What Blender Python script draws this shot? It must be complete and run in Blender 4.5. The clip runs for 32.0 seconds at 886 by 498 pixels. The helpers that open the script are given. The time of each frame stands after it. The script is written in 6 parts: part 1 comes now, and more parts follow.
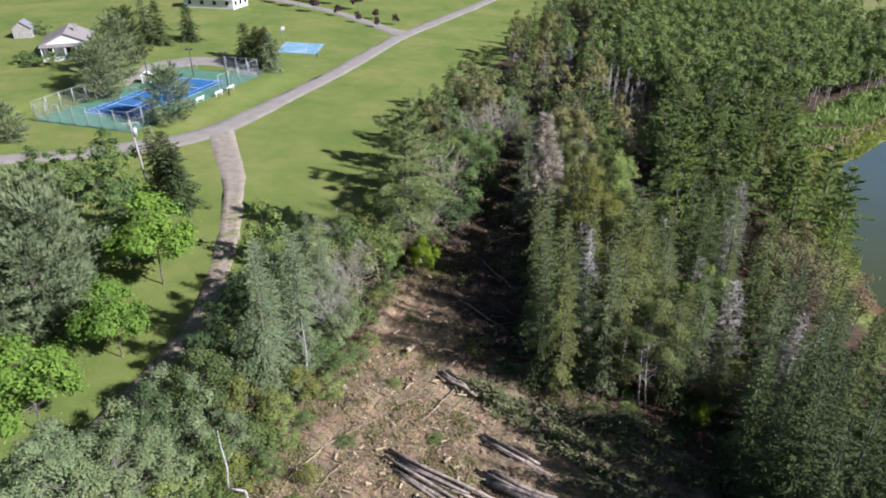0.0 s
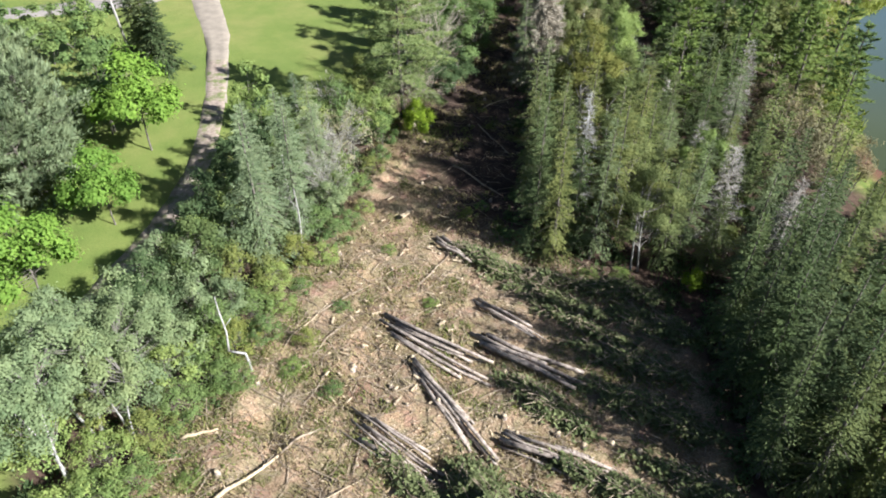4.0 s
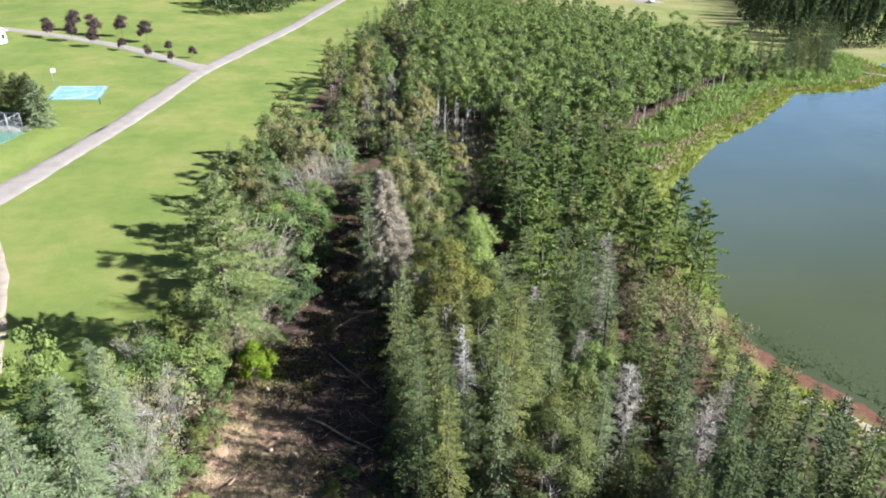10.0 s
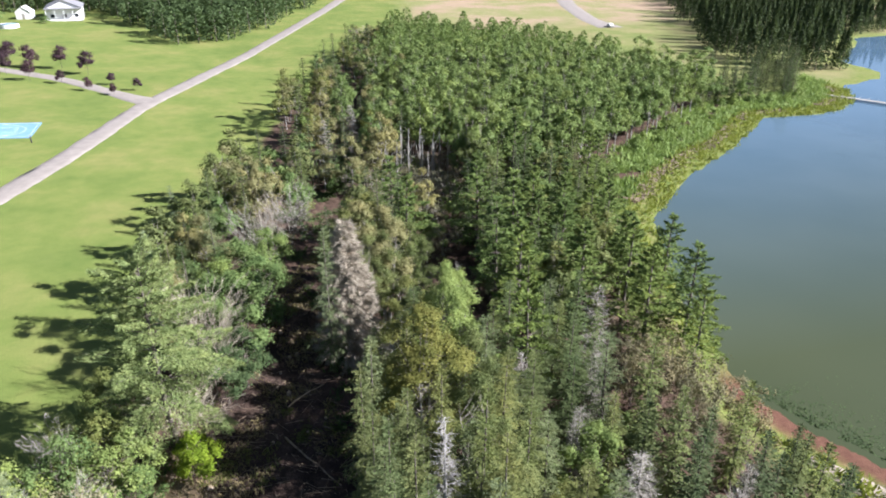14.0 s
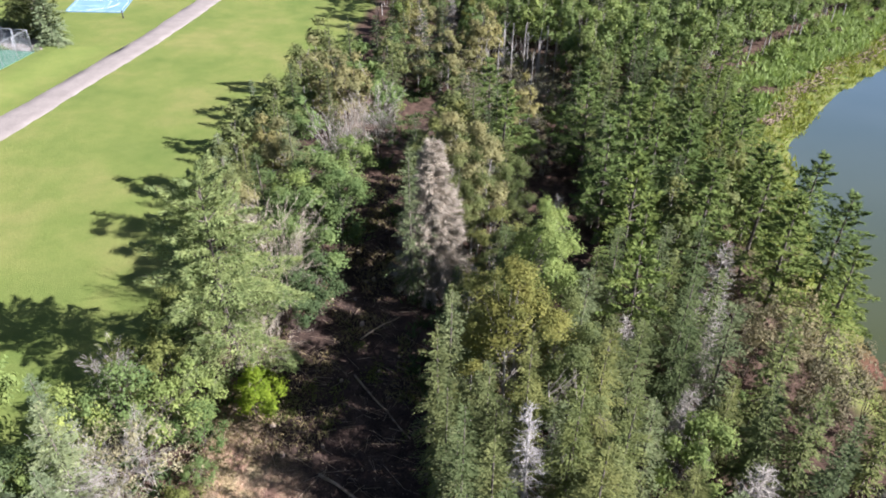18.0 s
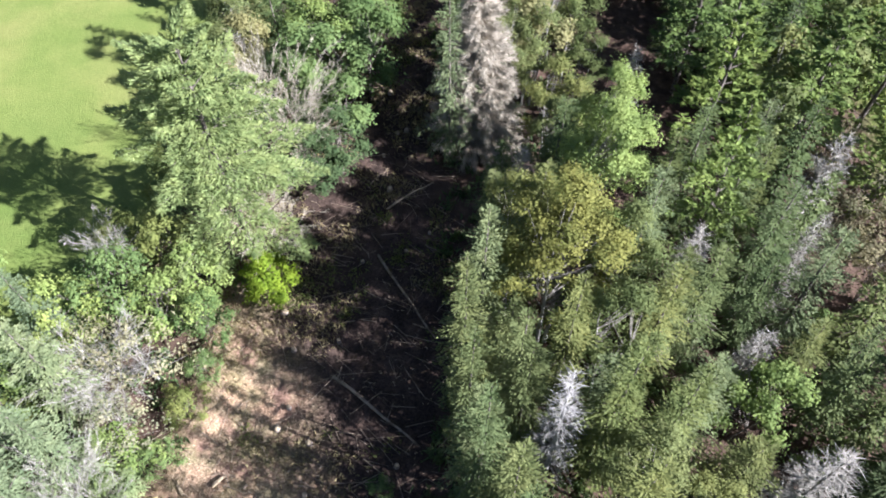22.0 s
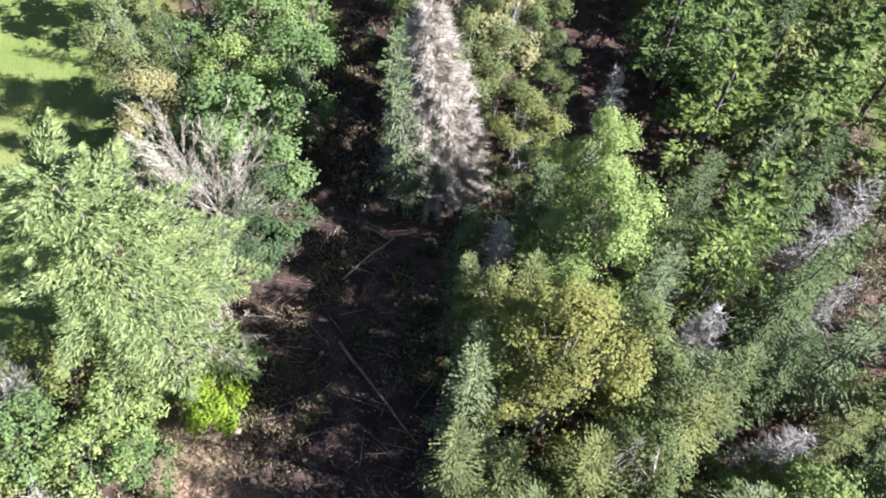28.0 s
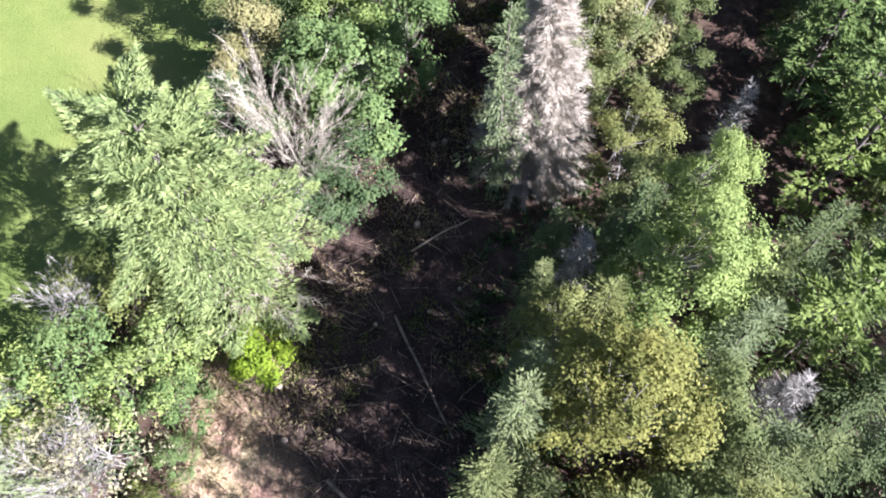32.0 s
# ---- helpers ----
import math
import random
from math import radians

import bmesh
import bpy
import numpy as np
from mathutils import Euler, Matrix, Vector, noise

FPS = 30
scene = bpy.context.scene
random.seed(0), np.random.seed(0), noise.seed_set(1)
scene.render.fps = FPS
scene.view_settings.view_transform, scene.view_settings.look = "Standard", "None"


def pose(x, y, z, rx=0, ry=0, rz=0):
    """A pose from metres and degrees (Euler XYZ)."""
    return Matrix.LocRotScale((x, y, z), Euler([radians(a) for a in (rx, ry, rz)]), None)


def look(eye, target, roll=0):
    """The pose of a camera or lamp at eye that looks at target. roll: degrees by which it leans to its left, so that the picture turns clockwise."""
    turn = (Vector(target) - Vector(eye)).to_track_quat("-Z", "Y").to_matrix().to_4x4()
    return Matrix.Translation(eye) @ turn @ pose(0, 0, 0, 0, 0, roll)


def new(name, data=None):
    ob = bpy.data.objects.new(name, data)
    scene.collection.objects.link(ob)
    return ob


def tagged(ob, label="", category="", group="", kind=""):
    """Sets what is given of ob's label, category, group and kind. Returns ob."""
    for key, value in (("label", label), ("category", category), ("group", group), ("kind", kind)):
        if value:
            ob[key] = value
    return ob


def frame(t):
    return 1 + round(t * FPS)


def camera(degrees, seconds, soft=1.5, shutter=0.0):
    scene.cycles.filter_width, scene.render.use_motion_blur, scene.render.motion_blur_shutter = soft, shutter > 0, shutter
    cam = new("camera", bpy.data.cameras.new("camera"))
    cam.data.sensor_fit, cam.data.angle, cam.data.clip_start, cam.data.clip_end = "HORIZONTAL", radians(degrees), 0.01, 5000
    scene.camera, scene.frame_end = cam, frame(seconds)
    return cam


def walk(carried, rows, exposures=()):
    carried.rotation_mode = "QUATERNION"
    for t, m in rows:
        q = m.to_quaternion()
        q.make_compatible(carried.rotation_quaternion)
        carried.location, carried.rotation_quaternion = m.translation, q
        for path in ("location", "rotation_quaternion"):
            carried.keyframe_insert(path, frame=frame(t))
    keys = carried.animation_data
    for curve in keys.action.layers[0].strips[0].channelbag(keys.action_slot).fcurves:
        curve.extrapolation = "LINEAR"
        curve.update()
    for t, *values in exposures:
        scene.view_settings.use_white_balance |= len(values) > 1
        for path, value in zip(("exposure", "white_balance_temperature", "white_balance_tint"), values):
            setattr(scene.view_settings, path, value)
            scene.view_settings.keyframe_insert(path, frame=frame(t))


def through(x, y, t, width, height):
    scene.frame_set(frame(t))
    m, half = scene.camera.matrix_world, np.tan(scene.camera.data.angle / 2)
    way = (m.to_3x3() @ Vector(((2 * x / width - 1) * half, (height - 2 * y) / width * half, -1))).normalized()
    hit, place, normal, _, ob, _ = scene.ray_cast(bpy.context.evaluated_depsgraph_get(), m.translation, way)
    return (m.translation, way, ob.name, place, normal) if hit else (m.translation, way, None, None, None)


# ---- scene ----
cam = camera(65.8, 32.0, 1.9)
PATH = [
    (0, (2.461, 0.727, 36.984), (1.668, 9.483, 32.219), -0.37),
    (0.5, (2.520, 0.545, 36.887), (1.761, 8.800, 31.295), -0.39),
    (1, (2.578, 0.624, 36.831), (1.868, 8.091, 30.218), -0.39),
    (1.5, (2.693, 0.718, 36.823), (2.028, 7.454, 29.462), -0.45),
    (2, (2.735, 0.907, 36.794), (2.072, 7.488, 29.294), -0.56),
    (2.4, (2.757, 1.059, 36.775), (2.039, 8.026, 29.637), -0.59),
    (2.5, (2.760, 1.062, 36.773), (2.035, 8.174, 29.780), -0.60),
    (3, (2.729, 0.893, 36.696), (1.973, 8.485, 30.232), -0.42),
    (3.5, (2.637, 1.095, 36.672), (1.884, 8.735, 30.264), -0.40),
    (5.5, (2.227, 4.009, 36.984), (2.076, 11.699, 30.593), 0.11),
    (6, (2.073, 4.994, 37.019), (1.925, 12.880, 30.872), 0.21),
    (6.5, (1.950, 6.089, 37.049), (1.943, 14.193, 31.191), 0.32),
    (7, (1.933, 7.222, 37.119), (2.283, 15.518, 31.546), 0.32),
    (7.5, (1.794, 8.390, 37.220), (2.190, 16.769, 31.775), 0.26),
    (8, (1.821, 9.517, 37.285), (2.694, 17.868, 31.853), 0.29),
    (8.5, (1.682, 10.661, 37.453), (2.715, 18.987, 32.012), 0.39),
    (9, (1.623, 11.895, 37.550), (2.687, 20.287, 32.218), 0.43),
    (9.5, (1.637, 12.909, 37.492), (3.220, 21.573, 32.755), 0.40),
    (10, (1.588, 14.067, 37.412), (3.219, 22.802, 32.826), 0.34),
    (10.5, (1.585, 15.183, 37.329), (3.217, 23.920, 32.746), 0.34),
    (11, (1.736, 16.241, 37.293), (3.701, 24.905, 32.703), 0.37),
    (11.5, (1.708, 17.379, 37.194), (3.800, 26.015, 32.607), 0.38),
    (12, (1.872, 18.424, 37.134), (3.964, 27.057, 32.541), 0.38),
    (12.5, (2.071, 19.543, 37.008), (4.233, 28.208, 32.508), 0.30),
    (13, (2.218, 20.525, 36.831), (4.406, 29.288, 32.538), 0.34),
    (13.5, (2.388, 21.413, 36.608), (4.577, 30.182, 32.329), 0.24),
    (14, (2.592, 22.334, 36.521), (4.776, 31.104, 32.239), 0.24),
    (14.5, (2.761, 23.274, 36.461), (4.949, 32.043, 32.180), 0.24),
    (16.5, (2.935, 27.603, 36.458), (6.727, 35.741, 32.054), 0.76),
    (17, (3.187, 28.372, 36.229), (5.497, 36.989, 31.712), 0.52),
    (17.5, (3.533, 29.242, 36.068), (4.353, 38.005, 31.322), 0.45),
    (18, (3.672, 30.110, 36.020), (4.471, 38.300, 30.337), 0.61),
    (18.5, (3.805, 31.033, 36.025), (4.559, 38.436, 29.345), 0.72),
    (19, (4.016, 32.066, 35.964), (4.696, 38.547, 28.379), 0.73),
    (19.5, (4.344, 33.307, 35.924), (4.939, 39.223, 27.884), 0.48),
    (20, (4.551, 34.545, 35.907), (5.099, 40.430, 27.840), 0.24),
    (20.5, (4.721, 35.916, 35.890), (3.866, 41.757, 27.818), -0.22),
    (21, (4.964, 37.330, 35.819), (4.886, 43.259, 27.767), -0.10),
    (21.5, (5.036, 38.752, 35.821), (5.029, 44.705, 27.787), -0.18),
    (22, (5.010, 40.187, 35.705), (5.015, 46.171, 27.693), -0.05),
    (22.5, (4.906, 41.435, 35.711), (4.943, 47.349, 27.648), 0.39),
    (23, (4.878, 42.680, 35.657), (4.361, 47.925, 27.158), 0.42),
    (23.5, (4.787, 43.942, 35.751), (3.647, 48.576, 26.963), 0.26),
    (24, (4.880, 44.965, 35.659), (3.194, 49.411, 26.861), 0.40),
    (24.5, (4.862, 45.828, 35.729), (3.243, 50.333, 26.949), 0.61),
    (25, (4.836, 46.843, 35.732), (3.787, 51.503, 26.947), 0.25),
    (25.5, (4.895, 47.549, 35.545), (4.584, 52.369, 26.788), 0.08),
    (26, (4.991, 48.166, 35.432), (5.342, 53.030, 26.702), -0.27),
    (26.5, (4.913, 48.825, 35.489), (5.470, 53.684, 26.766), -0.30),
    (28.5, (4.697, 51.032, 35.067), (5.335, 56.232, 26.549), 0.21),
    (29, (4.588, 51.470, 35.006), (5.262, 56.685, 26.500), 0.64),
    (29.5, (4.772, 51.905, 34.944), (4.510, 57.154, 26.436), 0.01),
    (30, (5.072, 52.192, 34.693), (3.356, 57.144, 26.176), -0.63),
    (30.5, (5.067, 52.490, 34.467), (3.503, 57.030, 25.695), -0.29),
    (31, (5.046, 52.857, 34.415), (4.189, 57.266, 25.480), -0.70),
    (31.5, (5.043, 53.147, 34.390), (4.332, 57.586, 25.457), -0.81),
    (32, (5.065, 53.328, 34.414), (4.524, 57.814, 25.493), -0.98),
]
EXPOSURES = [(0, 0.9, 5770, 17), (1, 1.36, 5820, 13), (2, 1.45, 5920, 10), (3.5, 1.45, 5920, 10), (6, 1.5, 5920, 10), (9, 1.58, 5900, 11), (13, 1.53, 5900, 15), (17, 1.57, 5970, 21), (18.5, 1.48, 5970, 22), (20, 1.76, 5730, 17), (23, 1.9, 5670, 18), (26, 2.07, 5640, 20), (30, 2.02, 5600, 21), (32, 2.13, 5620, 24)]
walk(cam, [(t, look(eye, target, roll)) for t, eye, target, roll in PATH], EXPOSURES)

# ---- world and light ----
SUN_EL, SUN_AZ = 33.5, 109.0          # degrees; azimuth clockwise from +y
world = bpy.data.worlds.new("world")
scene.world = world
world.use_nodes = True
wn = world.node_tree.nodes
sky = wn.new("ShaderNodeTexSky")
sky.sky_type, sky.sun_disc = "NISHITA", False
sky.sun_elevation, sky.sun_rotation = radians(SUN_EL), radians(SUN_AZ)
wn["Background"].inputs[1].default_value = 0.037
world.node_tree.links.new(sky.outputs[0], wn["Background"].inputs[0])
sun = new("sun", bpy.data.lights.new("sun", "SUN"))
sun.data.energy, sun.data.angle, sun.data.color = 5.6, radians(0.53), (1.0, 0.96, 0.90)
sun_dir = Vector((math.sin(radians(SUN_AZ)) * math.cos(radians(SUN_EL)), math.cos(radians(SUN_AZ)) * math.cos(radians(SUN_EL)), math.sin(radians(SUN_EL))))
sun.matrix_world = look(sun_dir * 100, (0, 0, 0))


# ---- materials ----
def material(name, rough=0.8):
    m = bpy.data.materials.new(name)
    m.use_nodes = True
    t = m.node_tree
    b = t.nodes["Principled BSDF"]
    b.inputs["Roughness"].default_value = rough
    b.inputs["Specular IOR Level"].default_value = 0.25
    return m, t, b


def node(t, kind, **values):
    n = t.nodes.new(kind)
    for k, v in values.items():
        n.inputs[k.replace("_", " ")].default_value = v
    return n


def noise_tex(t, scale, detail=4.0, rough=0.6):
    n = node(t, "ShaderNodeTexNoise", Scale=scale, Detail=detail, Roughness=rough)
    co = t.nodes.new("ShaderNodeNewGeometry")
    t.links.new(co.outputs["Position"], n.inputs["Vector"])
    return n.outputs["Fac"]


def ramp(t, fac, stops):
    r = t.nodes.new("ShaderNodeValToRGB")
    while len(r.color_ramp.elements) < len(stops):
        r.color_ramp.elements.new(0.5)
    for e, (p, c) in zip(r.color_ramp.elements, stops):
        e.position, e.color = p, (*c, 1)
    t.links.new(fac, r.inputs["Fac"])
    return r.outputs["Color"]


def mix(t, fac, a, b, mode="MIX"):
    m = t.nodes.new("ShaderNodeMix")
    m.data_type, m.blend_type = "RGBA", mode
    for s, v in ((0, fac), (6, a), (7, b)):
        if isinstance(v, (int, float)):
            m.inputs[s].default_value = v
        elif isinstance(v, tuple):
            m.inputs[s].default_value = (*v, 1)
        else:
            t.links.new(v, m.inputs[s])
    return m.outputs[2]


def bump(t, b, fac, strength, distance=0.05):
    n = node(t, "ShaderNodeBump", Strength=strength, Distance=distance)
    t.links.new(fac, n.inputs["Height"])
    t.links.new(n.outputs[0], b.inputs["Normal"])


def plain(name, c, rough=0.7, var=0.25, scale=3.0, metal=0.0):
    """A paint or stone colour with stains at two scales."""
    m, t, b = material(name, rough)
    lo, hi = tuple(v * (1 - var) for v in c), tuple(min(1, v * (1 + var)) for v in c)
    big = ramp(t, noise_tex(t, scale, 3), [(0.3, lo), (0.7, hi)])
    fine = ramp(t, noise_tex(t, scale * 14, 3), [(0.3, (0.85, 0.85, 0.85)), (0.7, (1.1, 1.1, 1.1))])
    t.links.new(mix(t, 1.0, big, fine, "MULTIPLY"), b.inputs["Base Color"])
    b.inputs["Metallic"].default_value = metal
    return m


def leaf_material(name, dark, light, through=0.3, tint=0.25, rough=0.72):
    """Foliage: every leaf and every tree differs a little; light passes through."""
    m, t, b = material(name, rough)
    b.inputs["Specular IOR Level"].default_value = 0.1
    g = t.nodes.new("ShaderNodeNewGeometry")
    o = t.nodes.new("ShaderNodeObjectInfo")
    each = node(t, "ShaderNodeMath")
    each.operation = "MULTIPLY_ADD"
    each.inputs[1].default_value = 0.22
    t.links.new(g.outputs["Random Per Island"], each.inputs[0])
    clump = node(t, "ShaderNodeMapRange", From_Min=0.32, From_Max=0.68, To_Min=0.0, To_Max=0.78)
    t.links.new(noise_tex(t, 2.1, 3, 0.7), clump.inputs["Value"])
    t.links.new(clump.outputs[0], each.inputs[2])
    col = ramp(t, each.outputs[0], [(0.0, dark), (0.5, tuple((a + c) / 2 for a, c in zip(dark, light))), (1.0, light)])
    tone = ramp(t, o.outputs["Random"], [(0.0, (1 - tint, 1 - tint * 0.8, 1 - tint)), (0.5, (1, 1, 1)), (1.0, (1 + tint, 1 + tint * 0.6, 1 - tint * 0.3))])
    patch = ramp(t, noise_tex(t, 0.9, 3), [(0.3, (0.72, 0.78, 0.74)), (0.7, (1.2, 1.14, 1.06))])
    col = mix(t, 1.0, mix(t, 1.0, col, tone, "MULTIPLY"), patch, "MULTIPLY")
    t.links.new(col, b.inputs["Base Color"])
    tr = t.nodes.new("ShaderNodeBsdfTranslucent")
    t.links.new(mix(t, 1.0, col, (1.1, 1.14, 0.82), "MULTIPLY"), tr.inputs["Color"])
    s = t.nodes.new("ShaderNodeMixShader")
    s.inputs[0].default_value = through * 0.65
    t.links.new(b.outputs[0], s.inputs[1])
    t.links.new(tr.outputs[0], s.inputs[2])
    t.links.new(s.outputs[0], t.nodes["Material Output"].inputs["Surface"])
    return m


def bark_material(name, dark, light, scale=4.0):
    m, t, b = material(name, 0.9)
    n = noise_tex(t, scale, 5)
    t.links.new(ramp(t, n, [(0.35, dark), (0.65, light)]), b.inputs["Base Color"])
    bump(t, b, n, 0.5, 0.03)
    return m


M = {
    "spruce": leaf_material("spruce_needles", (0.066, 0.093, 0.039), (0.150, 0.188, 0.083), 0.44, 0.3),
    # darker copy of the spruce needles, the wood's shade in its colour
    "shadespruce": leaf_material("shaded_spruce_needles", (0.044, 0.063, 0.029), (0.110, 0.141, 0.066), 0.36, 0.3),
    "olivespruce": leaf_material("yellowish_spruce_needles", (0.079, 0.099, 0.039), (0.174, 0.200, 0.085), 0.42, 0.24),
    # paler copy of the spruce needles with the sun's glint in the colour
    "sunsilver": leaf_material("sun_glint_spruce_needles", (0.130, 0.168, 0.094), (0.244, 0.293, 0.170), 0.4, 0.12),
    "pine": leaf_material("pine_needles", (0.071, 0.112, 0.035), (0.173, 0.233, 0.075), 0.42, 0.2),
    "greypine": leaf_material("grey_green_pine_needles", (0.102, 0.130, 0.066), (0.192, 0.230, 0.118), 0.42, 0.12),
    "pine_light": leaf_material("pale_pine_needles", (0.112, 0.158, 0.064), (0.308, 0.372, 0.156), 0.45, 0.08),
    "olive": leaf_material("olive_birch_leaves", (0.112, 0.121, 0.036), (0.226, 0.236, 0.074), 0.48, 0.14),
    "birch": leaf_material("birch_leaves", (0.108, 0.129, 0.050), (0.203, 0.231, 0.094), 0.5, 0.28),
    "tan": leaf_material("tan_birch_leaves", (0.156, 0.152, 0.067), (0.281, 0.272, 0.137), 0.48, 0.14),
    "leafbright": leaf_material("sunlit_birch_leaves", (0.159, 0.209, 0.064), (0.308, 0.380, 0.129), 0.5, 0.1),
    "green": leaf_material("broad_leaves", (0.097, 0.149, 0.055), (0.191, 0.260, 0.097), 0.5, 0.25),
    "aspen": leaf_material("aspen_leaves", (0.122, 0.172, 0.060), (0.222, 0.288, 0.104), 0.5, 0.16),
    "pale": leaf_material("pale_aspen_leaves", (0.132, 0.176, 0.088), (0.246, 0.302, 0.164), 0.5, 0.12),
    "maple": leaf_material("bright_maple_leaves", (0.108, 0.196, 0.034), (0.198, 0.312, 0.064), 0.6, 0.12),
    "lime": leaf_material("lime_leaves", (0.114, 0.177, 0.015), (0.186, 0.259, 0.026), 0.5, 0.1),
    "dark": leaf_material("dark_leaves", (0.053, 0.085, 0.038), (0.104, 0.146, 0.064), 0.45, 0.2),
    "purple": leaf_material("purple_maple_leaves", (0.04, 0.024, 0.034), (0.095, 0.06, 0.075), 0.25, 0.15),
    "greyleaf": leaf_material("withered_leaves", (0.182, 0.177, 0.113), (0.293, 0.284, 0.190), 0.35, 0.1),
    "slash": leaf_material("cut_spruce_boughs", (0.082, 0.096, 0.044), (0.205, 0.226, 0.106), 0.25, 0.15),
    "weed": leaf_material("weeds", (0.115, 0.136, 0.041), (0.225, 0.251, 0.081), 0.45, 0.2),
    "straw": leaf_material("dry_grass_blades", (0.201, 0.165, 0.087), (0.33, 0.278, 0.154), 0.3, 0.1),
    "reed": leaf_material("shore_grass_blades", (0.150, 0.185, 0.042), (0.262, 0.295, 0.080), 0.4, 0.15),
    "bankgreen": leaf_material("bank_leaves", (0.175, 0.245, 0.085), (0.275, 0.355, 0.130), 0.45, 0.15),
    "bark": bark_material("spruce_bark", (0.06, 0.05, 0.04), (0.19, 0.165, 0.14)),
    "birchbark": bark_material("birch_bark", (0.18, 0.17, 0.15), (0.44, 0.42, 0.39), 6.0),
    "deadgrey": bark_material("bleached_dead_wood", (0.20, 0.184, 0.158), (0.39, 0.365, 0.32), 3.0),
    "deadbeige": bark_material("beige_dead_twigs", (0.265, 0.232, 0.178), (0.47, 0.42, 0.335), 1.2),
    "deadwhite": bark_material("bleached_white_wood", (0.22, 0.21, 0.195), (0.41, 0.395, 0.37), 3.0),
    "tanbare": bark_material("tan_bare_twigs", (0.25, 0.22, 0.165), (0.43, 0.385, 0.30), 1.5),
    "limb": bark_material("grey_limb_bark", (0.09, 0.08, 0.065), (0.25, 0.23, 0.20), 5.0),
    "brown": leaf_material("browned_thicket_leaves", (0.118, 0.108, 0.064), (0.215, 0.198, 0.124), 0.35, 0.15),
    "log": bark_material("log_bark", (0.14, 0.11, 0.09), (0.38, 0.32, 0.27), 3.0),
    "cut": bark_material("fresh_cut_wood", (0.30, 0.23, 0.14), (0.48, 0.39, 0.27), 5.0),
    "stick": bark_material("dry_sticks", (0.13, 0.095, 0.065), (0.36, 0.29, 0.21), 2.0),
}


# ---- plan ----
POND = -2.6
SHORE = [(66, -140), (61, 0), (55, 38), (49.6, 48.5), (45.4, 58), (43.3, 64.5), (46.4, 82), (55, 104), (64.3, 114.5), (79.4, 126.8), (99, 143), (109, 150.6), (121, 152.4),
         (133, 155), (143.4, 161.4), (154, 176), (165, 181.5), (174.5, 183.5), (181, 196), (182, 208), (224, 249), (303, 260), (340, 283), (440, 300), (450, -140)]
CLEARING = [(-20, 0), (-19.2, 14), (-18.1, 20), (-15.8, 25), (-13.6, 38), (-13, 45), (-9.6, 51), (-9, 60), (-7.4, 65), (-5, 70), (-3.5, 77.5), (-0.4, 85.5), (1.4, 93), (5.8, 100), (10.2, 117),
            (12, 115), (8, 100), (4.9, 92), (5.2, 82), (5.2, 72), (6, 64), (6.2, 59), (5.0, 53), (4, 48), (9, 45.6), (15, 43), (18.4, 38), (18.6, 25.5), (22.5, 21), (23, 0)]
WOOD_EDGE = [(-140, -26), (0, -25), (20, -24), (40, -21.5), (50, -17.5), (60, -16), (72, -13), (85, -12.5), (100, -9.5), (113, -6.5), (135, -3), (160, 1), (200, 12), (243, 25), (270, 34)]
WOOD_END = [(30, 262), (62, 238), (84, 206), (97, 176), (112, 161), (180, 120)]


def hash2(i, j, seed):
    v = np.sin(i * 127.1 + j * 311.7 + seed * 74.7) * 43758.5453
    return v - np.floor(v)


def vnoise(x, y, seed=0):
    i, j = np.floor(x), np.floor(y)
    u, v = x - i, y - j
    u, v = u * u * (3 - 2 * u), v * v * (3 - 2 * v)
    a, b, c, d = hash2(i, j, seed), hash2(i + 1, j, seed), hash2(i, j + 1, seed), hash2(i + 1, j + 1, seed)
    return (a * (1 - u) + b * u) * (1 - v) + (c * (1 - u) + d * u) * v


def signed(poly, x, y):
    """Distance to a polygon's edge, negative inside."""
    best, inside = np.full(x.shape, 1e9), np.zeros(x.shape, bool)
    for (ax, ay), (bx, by) in zip(poly, poly[1:] + poly[:1]):
        dx, dy = bx - ax, by - ay
        s = np.clip(((x - ax) * dx + (y - ay) * dy) / (dx * dx + dy * dy), 0, 1)
        best = np.minimum(best, np.hypot(x - ax - s * dx, y - ay - s * dy))
        inside ^= ((ay > y) != (by > y)) & (x < ax + (y - ay) / (dy if dy else 1e-9) * dx)
    return np.where(inside, -best, best)


def smooth(a, b, v):
    s = np.clip((v - a) / (b - a), 0, 1)
    return s * s * (3 - 2 * s)


COURT, COURT_TURN = (-58.5, 115.8), -13.6


def court_local(x, y):
    c, s = math.cos(radians(COURT_TURN)), math.sin(radians(COURT_TURN))
    dx, dy = x - COURT[0], y - COURT[1]
    return dx * c + dy * s, -dx * s + dy * c


def shore_wobble(x, y):
    return 0.9 * (vnoise(x / 3, y / 3, 5) - 0.5) + 2.4 * (vnoise(x / 11, y / 11, 6) - 0.5)


